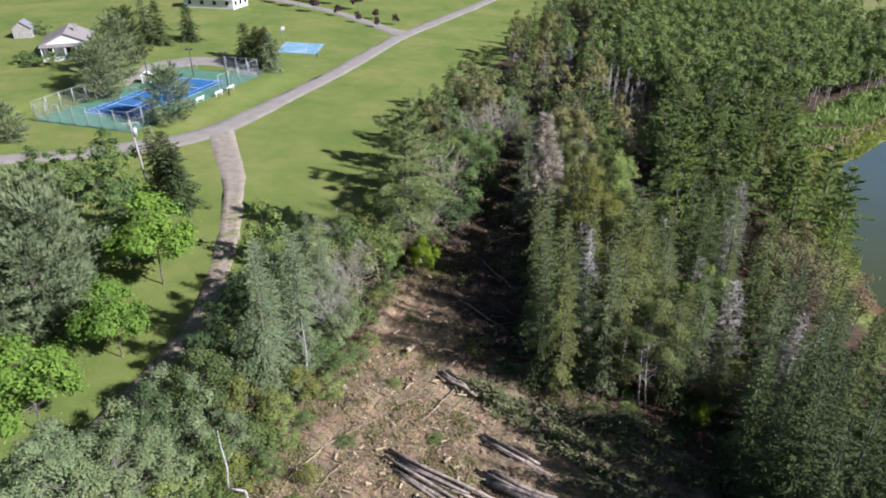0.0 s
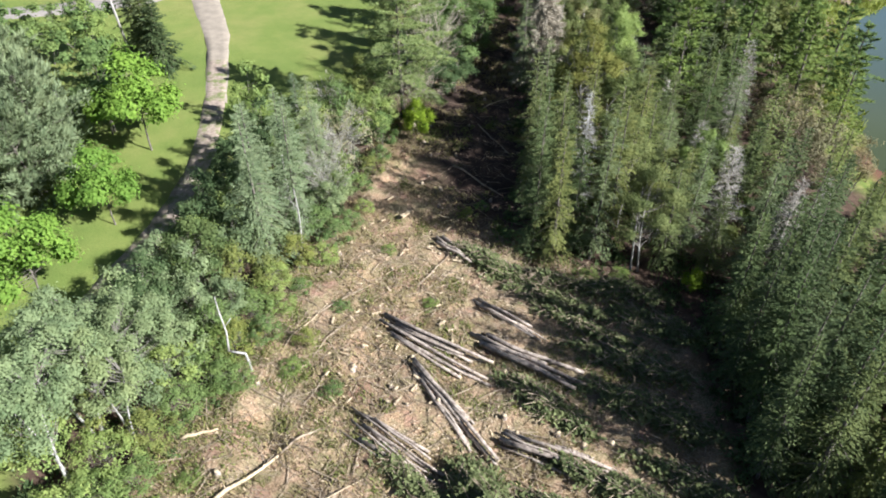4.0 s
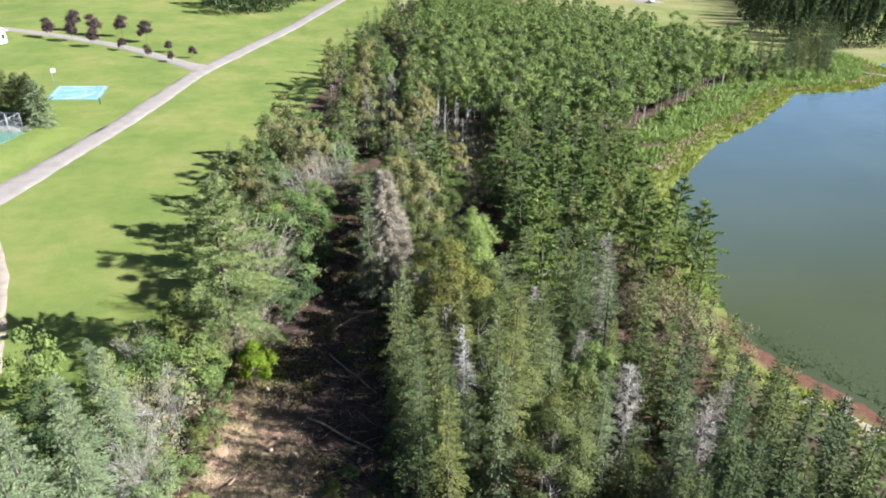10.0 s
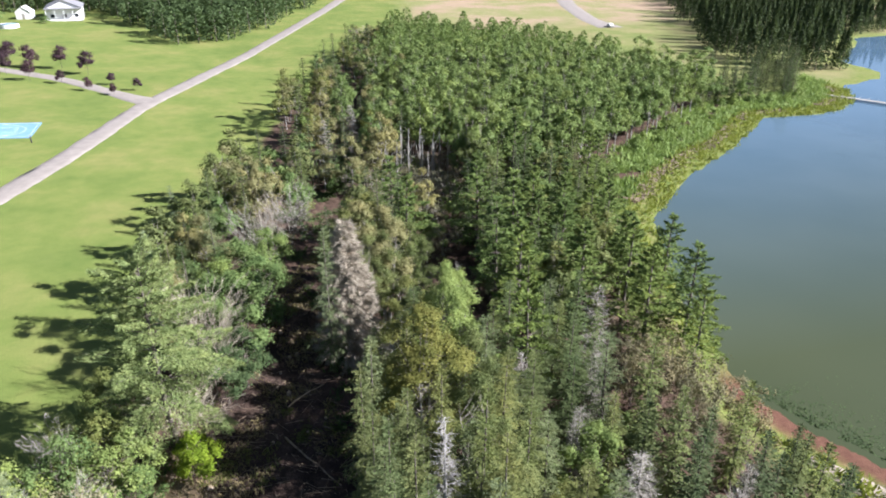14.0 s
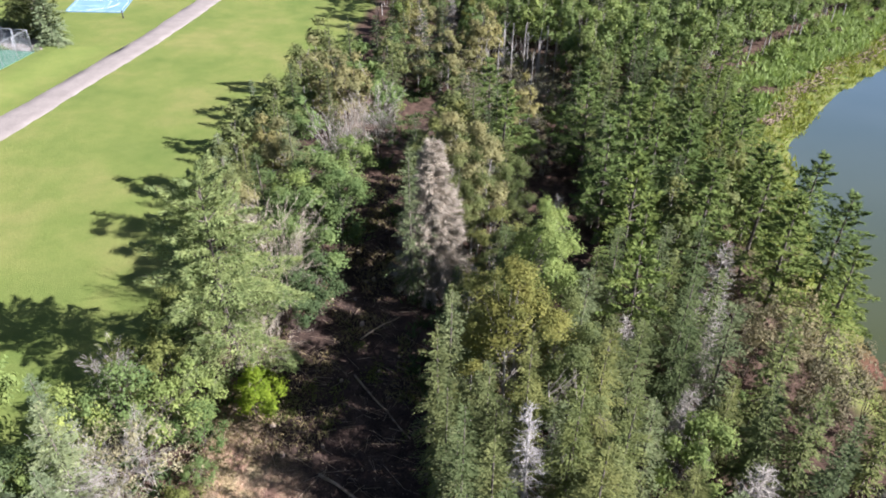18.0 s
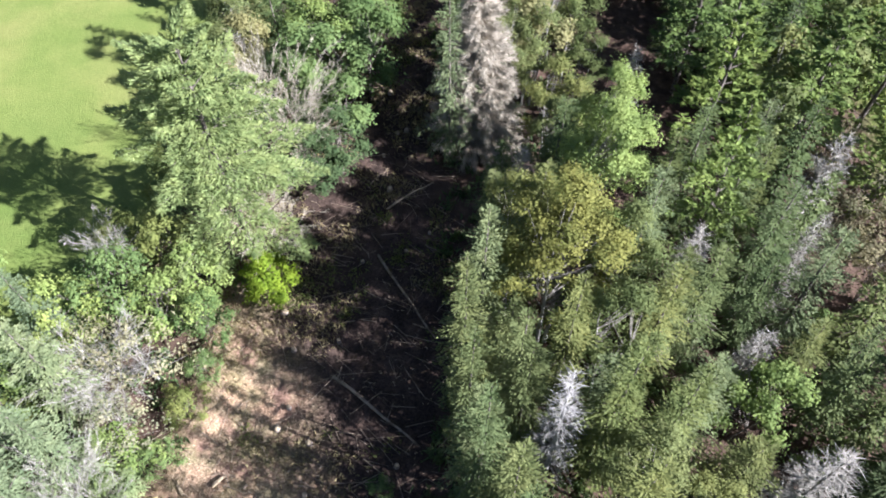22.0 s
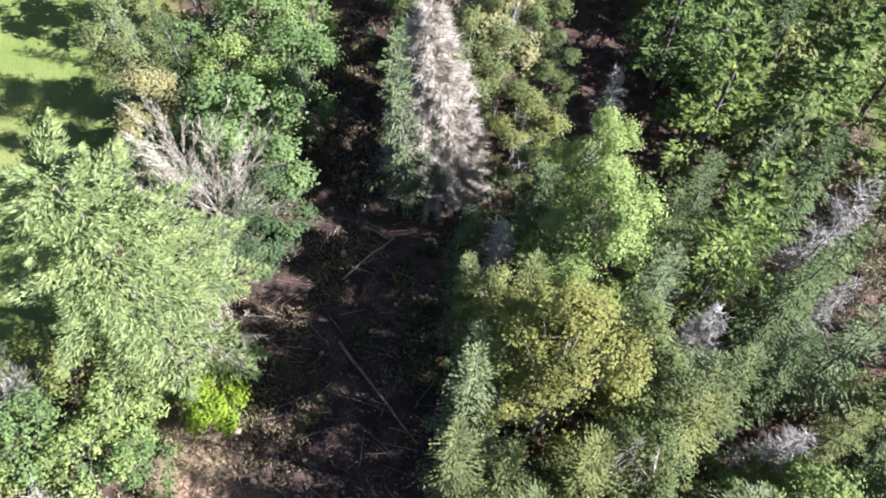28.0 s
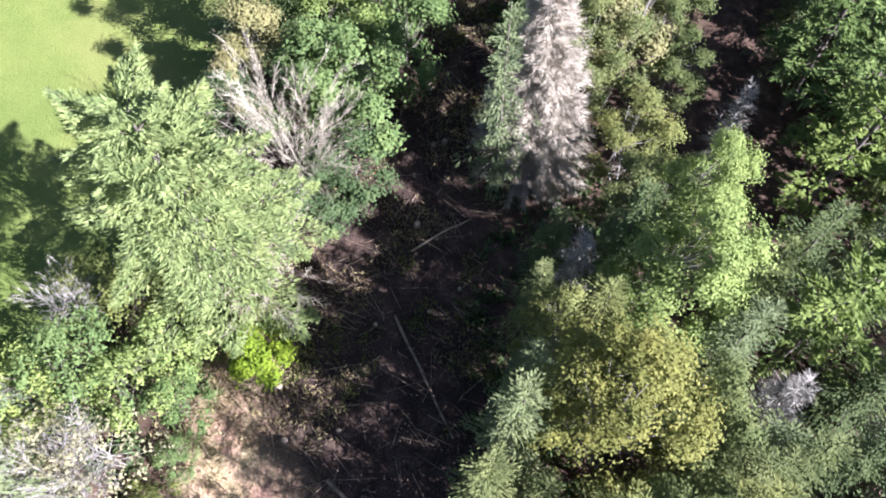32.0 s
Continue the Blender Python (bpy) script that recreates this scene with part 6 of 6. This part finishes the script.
def tennis_court():
    ob = thing("tennis_court", COURT[0], COURT[1], 3.2, COURT_TURN, "blue tennis court with white lines on a green slab", "tennis court")
    box_part("slab", (-9.4, -18, -0.3), (9.4, 18, 0.05), green_paint, ob, "green painted slab")
    box_part("playing_field", (-5.7, -12.1, 0.03), (5.7, 12.1, 0.056), blue_paint, ob, "blue painted playing field")
    for name, lo, hi in ([("line", (s * 5.485 - 0.05, -11.89), (s * 5.485 + 0.05, 11.89)) for s in (-1, 1)] + [("line", (s * 4.115 - 0.04, -11.89), (s * 4.115 + 0.04, 11.89)) for s in (-1, 1)]
                         + [("line", (-5.485, s * 11.85 - 0.06), (5.485, s * 11.85 + 0.06)) for s in (-1, 1)] + [("line", (-4.1, s * 6.4 - 0.05), (4.1, s * 6.4 + 0.05)) for s in (-1, 1)] + [("line", (-0.05, -6.35), (0.05, 6.35))]):
        box_part(name, (*lo, 0.054), (*hi, 0.062), white_paint, ob)
    for s in (-1, 1):
        tube_part("net_post", [(s * 6.2, 0, 0.04), (s * 6.2, 0, 1.1)], [0.05, 0.05], dark_steel, ob)
    net = Build()
    for k in range(63):
        net.tube([(-6.2 + k * 0.2, 0, 0.1), (-6.2 + k * 0.2, 0, 1.0)], [0.008, 0.008], 3)
    for k in range(7):
        net.tube([(-6.2, 0, 0.1 + k * 0.13), (6.2, 0, 0.1 + k * 0.13)], [0.008, 0.008], 3)
    part("net", net.mesh("net", dark_steel), ob)
    box_part("net_band", (-6.2, -0.012, 0.98), (6.2, 0.012, 1.06), white_paint, ob)


tennis_court()


def fence(ax, ay, bx, by, panels, high):
    """Chain-link fence in the court's own axes."""
    ob = thing("chain_link_fence", COURT[0], COURT[1], 3.2, COURT_TURN, "tall grey chain-link fence round the court", "fence", "fences of the court")
    for k in range(panels + 1):
        x, y = ax + (bx - ax) * k / panels, ay + (by - ay) * k / panels
        tube_part("post", [(x, y, 0), (x, y, high)], [0.045, 0.045], steel, ob, 6)
    for k in range(panels):
        p, q = np.array([ax + (bx - ax) * k / panels, ay + (by - ay) * k / panels, 0]), np.array([ax + (bx - ax) * (k + 1) / panels, ay + (by - ay) * (k + 1) / panels, 0])
        tube_part("top_rail", [tuple(p + [0, 0, high - 0.05]), tuple(q + [0, 0, high - 0.05])], [0.03, 0.03], steel, ob, 5)
        m = Build()
        for i in range(1, 14):
            for s in (-1, 1):
                a, b = p + (q - p) * i / 14, p + (q - p) * min(1, max(0, i / 14 + s * 0.5))
                m.tube([a + [0, 0, 0.05], b + [0, 0, high - 0.08]], [0.007, 0.007], 3)
        part("mesh_panel", m.mesh("mesh_panel", steel), ob)


fence(-9.3, -17.9, 9.3, -17.9, 7, 3.2)
fence(-9.3, -17.9, -9.3, -4, 5, 3.2)
fence(9.3, 5, 9.3, 17.9, 4, 3.2)
fence(9.3, 17.9, 2, 17.9, 3, 3.2)
fence(9.3, -17.9, 9.3, -12, 2, 3.2)
fence(-9.3, 17.9, -5, 17.9, 2, 1.4)


def light_pole(x, y, h, label):
    ob = thing("light_pole", x, y, hz(x, y), 0, label, "light pole", "lights of the court")
    tube_part("pole", [(0, 0, -0.3), (0, 0, h)], [0.11, 0.08], dark_steel, ob)
    tube_part("arm", [(-0.55, 0, h), (0.55, 0, h)], [0.05, 0.05], dark_steel, ob)
    for s in (-1, 1):
        box_part("lamp_head", (s * 0.5 - 0.22, -0.25, h - 0.12), (s * 0.5 + 0.22, 0.25, h + 0.14), dark_steel, ob, "", 0.03)


light_pole(-46.2, 117.4, 7.4, "dark pole with two lamp heads beside the court")
light_pole(-63.2, 122.2, 7.0, "dark pole with two lamp heads behind the court")
light_pole(-57.4, 128.6, 5.4, "short dark pole with two lamp heads")


def bench(x, y, turn, n):
    ob = thing("bench", x, y, hz(x, y), turn, "white bench beside the court", "bench", "benches beside the court")
    for k in range(3):
        box_part("seat_board", (-1.1, -0.24 + k * 0.17, 0.43), (1.1, -0.1 + k * 0.17, 0.47), white_paint, ob)
    for k in range(2):
        box_part("back_board", (-1.1, 0.26, 0.55 + k * 0.2), (1.1, 0.30, 0.7 + k * 0.2), white_paint, ob)
    for s in (-1, 1):
        box_part("leg", (s * 0.85 - 0.05, -0.25, 0), (s * 0.85 + 0.05, 0.28, 0.43), white_paint, ob)


for k, (x, y) in enumerate([(-49.8, 112.8), (-48.0, 116.8), (-47.2, 120.4)]):
    bench(x, y, COURT_TURN - 90, k)


def small_shed(x, y, w, d, h, turn, wall, roof, label, name="shed"):
    ob = thing(name, x, y, hz(x, y) - 0.05, turn, label, "shed")
    box_part("wall", (-w / 2, -d / 2, 0), (w / 2, d / 2, h), wall, ob)
    gable(ob, w, d, h, w * 0.36, 0.25, roof, wall)
    box_part("door", (-0.45, -d / 2 - 0.04, 0.05), (0.45, -d / 2 + 0.02, min(2.0, h * 0.9)), wood_grey, ob)


def gable(ob, w, d, h, rise, over, roof, wall):
    """Gable roof with its ridge along y."""
    for s in (-1, 1):
        bm = bmesh.new()
        lo, hi = (s * (w / 2 + over), h - over * rise * 2 / w), (0, h + rise)
        vs = [bm.verts.new((x, y, z + t)) for t in (0, 0.14) for x, z in (lo, hi) for y in (-d / 2 - over, d / 2 + over)]
        for f in ((0, 1, 3, 2), (4, 6, 7, 5), (0, 4, 5, 1), (2, 3, 7, 6), (0, 2, 6, 4), (1, 5, 7, 3)):
            bm.faces.new([vs[k] for k in f])
        bmesh.ops.recalc_face_normals(bm, faces=bm.faces[:])
        me = bpy.data.meshes.new("roof")
        bm.to_mesh(me)
        bm.free()
        me.materials.append(roof)
        part("roof", me, ob)
    for s in (-1, 1):
        bm = bmesh.new()
        vs = [bm.verts.new((x, s * (d / 2 - 0.02 * k), z)) for k in (0, 5) for x, z in ((-w / 2, h), (w / 2, h), (0, h + rise))]
        for f in ((0, 1, 2), (5, 4, 3), (0, 3, 4, 1), (1, 4, 5, 2), (2, 5, 3, 0)):
            bm.faces.new([vs[k] for k in f])
        bmesh.ops.recalc_face_normals(bm, faces=bm.faces[:])
        me = bpy.data.meshes.new("gable")
        bm.to_mesh(me)
        bm.free()
        me.materials.append(wall)
        part("gable", me, ob)


def house(x, y, w, d, h, turn, roof, label, porch=True):
    ob = thing("house", x, y, hz(x, y) - 0.1, turn, label, "house")
    box_part("wall", (-w / 2, -d / 2, 0), (w / 2, d / 2, h), white_paint, ob, "white clad wall")
    gable(ob, w, d, h, w * 0.22, 0.5, roof, white_paint)
    for s, n in ((-1, 4), (1, 4)):
        for k in range(n):
            yy = -d / 2 + d * (k + 0.5) / n
            win = box_part("window", (s * w / 2 - 0.05, yy - 0.65, 1.0), (s * w / 2 + 0.05, yy + 0.65, 2.3), white_paint, ob)
            box_part("pane", (s * w / 2 - 0.06, yy - 0.55, 1.1), (s * w / 2 + 0.06, yy + 0.55, 2.2), glass_dark, win)
    for k in range(3):
        xx = -w / 2 + w * (k + 0.5) / 3
        win = box_part("window", (xx - 0.75, -d / 2 - 0.05, 0.9), (xx + 0.75, -d / 2 + 0.05, 2.3), white_paint, ob)
        box_part("pane", (xx - 0.65, -d / 2 - 0.06, 1.0), (xx + 0.65, -d / 2 + 0.06, 2.2), glass_dark, win)
    box_part("chimney", (w * 0.15, -0.4, h), (w * 0.15 + 0.7, 0.4, h + w * 0.22 + 0.9), roof_pink, ob)
    if porch:
        box_part("porch_floor", (-w / 2, -d / 2 - 3, 0), (w / 2, -d / 2 - 0.02, 0.5), white_paint, ob)
        box_part("porch_roof", (-w / 2 - 0.3, -d / 2 - 3.3, h - 0.15), (w / 2 + 0.3, -d / 2 - 0.02, h), roof, ob)
        for k in range(5):
            xx = -w / 2 + 0.15 + (w - 0.3) * k / 4
            box_part("porch_post", (xx - 0.09, -d / 2 - 3, 0.5), (xx + 0.09, -d / 2 - 2.82, h - 0.15), white_paint, ob)


house(-90.6, 143.5, 9, 11, 3.0, 25, roof_pink, "low white house with a faded pinkish roof")
house(-71, 323, 12, 16, 4.4, 10, roof_grey, "white house with a porch and dark windows")
house(-82, 204, 8, 16, 2.8, 80, white_paint, "long white low building beyond the lawn", False)
small_shed(-111, 158.5, 4, 4, 2.3, 20, wood_grey, roof_grey, "small grey shed on the lawn")
small_shed(-83.6, 318, 5, 5, 2.6, 0, white_paint, white_paint, "small white shed on the lawn")
small_shed(-64.8, 124.4, 1.4, 1.2, 1.6, 10, white_paint, white_paint, "small white box hut behind the court")


def pool():
    ob = thing("pool", -82, 292, hz(-82, 292), 0, "round white above-ground pool", "pool")
    b = Build()
    b.tube([(0, 0, 0), (0, 0, 1.25)], [3.2, 3.2], 24)
    part("wall", b.mesh("wall", white_paint), ob)
    c = Build()
    c.tube([(0, 0, 1.0), (0, 0, 1.1)], [3.15, 3.15], 24, True)
    part("water", c.mesh("water", pale_blue), ob)


pool()
plant_all("bush", [(-87.6, 131.6, 2.6, 2.2), (-91.2, 130.6, 2.2, 2), (-85, 135.6, 2.4, 2), (-93.8, 133, 2.4, 2.1), (-82.4, 139, 3, 2), (-108, 160.5, 3, 2.4), (-74, 305, 3, 2), (-93, 318, 4, 2.6)], "bushes round the houses")


def half_court():
    ob = thing("basketball_court", -44.7, 158.9, 0, 4, "pale blue basketball half court with white lines", "basketball court")
    z = hz(-44.7, 158.9) + 0.06
    ob.matrix_world = pose(-44.7, 158.9, z, 0, 3.15, 4)
    box_part("slab", (-4.6, -5.3, -0.3), (4.6, 5.3, 0.04), pale_blue, ob, "pale blue painted slab")
    for lo, hi in (((-4.2, -4.9), (4.2, -4.84)), ((-4.2, 4.84), (4.2, 4.9)), ((-4.2, -4.9), (-4.14, 4.9)), ((4.14, -4.9), (4.2, 4.9)), ((-4.1, -1.8), (1.4, -1.74)), ((-4.1, 1.74), (1.4, 1.8)), ((1.34, -1.8), (1.4, 1.8))):
        box_part("line", (*lo, 0.036), (*hi, 0.046), white_paint, ob)
    arc = Build()
    arc.tube([(-3 + 5.9 * math.cos(a), 4.4 * math.sin(a), 0.042) for a in np.linspace(-1.3, 1.3, 24)], [0.035] * 24, 4)
    part("arc", arc.mesh("arc", white_paint), ob)


half_court()


def hoop():
    x, y = -50.2, 163.4
    ob = thing("basketball_hoop", x, y, hz(x, y), -35, "weathered grey backboard on a steel post", "basketball hoop")
    tube_part("post", [(0, 0, -0.3), (0, 0, 2.7), (0.5, 0, 3.2)], [0.07, 0.07, 0.06], steel, ob)
    box_part("backboard", (0.5, -0.6, 2.85), (0.56, 0.6, 3.75), wood_grey, ob, "weathered backboard", 0.01)
    b = Build()
    b.tube([(0.85 + 0.23 * math.cos(a), 0.23 * math.sin(a), 3.05) for a in np.linspace(0, 6.283, 17)], [0.015] * 17, 5)
    part("rim", b.mesh("rim", dark_steel), ob)


hoop()
post = thing("wooden_post", -38.8, 151, hz(-38.8, 151), 0, "short dark wooden post on the lawn", "post")
tube_part("post", [(0, 0, -0.2), (0, 0, 1.3)], [0.12, 0.11], dark_steel, post)


def utility_pole():
    x, y = -40.0, 74.2
    ob = thing("utility_pole", x, y, hz(x, y), 20, "tall pale wooden utility pole among trees", "utility pole")
    tube_part("pole", [(0, 0, -0.5), (-0.3, 0, 5), (-0.6, 0, 10.4)], [0.17, 0.14, 0.11], wood_grey, ob)
    b = Build()
    b.tube([(-0.25, 0, 8.4), (-0.25, 0, 9.4)], [0.24, 0.24], 10, True)
    part("transformer", b.mesh("transformer", steel), ob, "grey steel can")
    box_part("crossarm", (-1.4, -0.06, 9.9), (0.4, 0.06, 10.05), wood_grey, ob)


utility_pole()


def dock():
    a, b = Vector((140.6, 166)), Vector((151.4, 149.6))
    d = (b - a).normalized()
    ob = thing("dock", a.x, a.y, POND, math.degrees(math.atan2(d.y, d.x)), "long narrow grey dock that runs into the pond", "dock")
    n = int((b - a).length / 2)
    for k in range(n):
        box_part("deck_section", (k * 2.0, -0.75, 0.35), (k * 2.0 + 1.94, 0.75, 0.47), wood_grey, ob)
        tube_part("post", [(k * 2.0 + 1, 0.8, -1.5), (k * 2.0 + 1, 0.8, 0.9)], [0.07, 0.07], wood_grey, ob, 6)
    box_part("end_platform", (n * 2.0, -1.6, 0.3), (n * 2.0 + 3, 1.6, 0.48), wood_grey, ob)
    box_part("boardwalk", (-6, -0.7, 0.3), (-0.05, 0.7, 0.45), wood_grey, ob)


dock()


def parked_car(x, y, turn):
    ob = thing("parked_car", x, y, hz(x, y) + 0.06, turn, "white car parked on the far gravel", "car")
    bm = bmesh.new()
    prof = [(-2.2, 0.35), (-2.25, 0.85), (-1.5, 0.98), (-0.9, 1.45), (0.7, 1.45), (1.3, 0.98), (2.2, 0.82), (2.25, 0.35)]
    l, r = [bm.verts.new((x, -0.85, z)) for x, z in prof], [bm.verts.new((x, 0.85, z)) for x, z in prof]
    bm.faces.new(l)
    bm.faces.new(r[::-1])
    for k in range(len(prof)):
        m = (k + 1) % len(prof)
        bm.faces.new((l[k], r[k], r[m], l[m]))
    bmesh.ops.recalc_face_normals(bm, faces=bm.faces[:])
    bmesh.ops.bevel(bm, geom=bm.edges[:], offset=0.06, segments=2, affect="EDGES")
    me = bpy.data.meshes.new("body")
    bm.to_mesh(me)
    bm.free()
    me.materials.append(white_paint)
    part("body", me, ob)
    for s in (-1, 1):
        box_part("side_window", (-0.85, s * 0.86 - 0.01, 1.02), (0.75, s * 0.86 + 0.01, 1.36), glass_dark, ob)
        for xx in (-1.4, 1.4):
            tube_part("wheel", [(xx, s * 0.72, 0.33), (xx, s * 0.9, 0.33)], [0.33, 0.33], dark_steel, ob, 14)


parked_car(138.2, 287.4, 80)
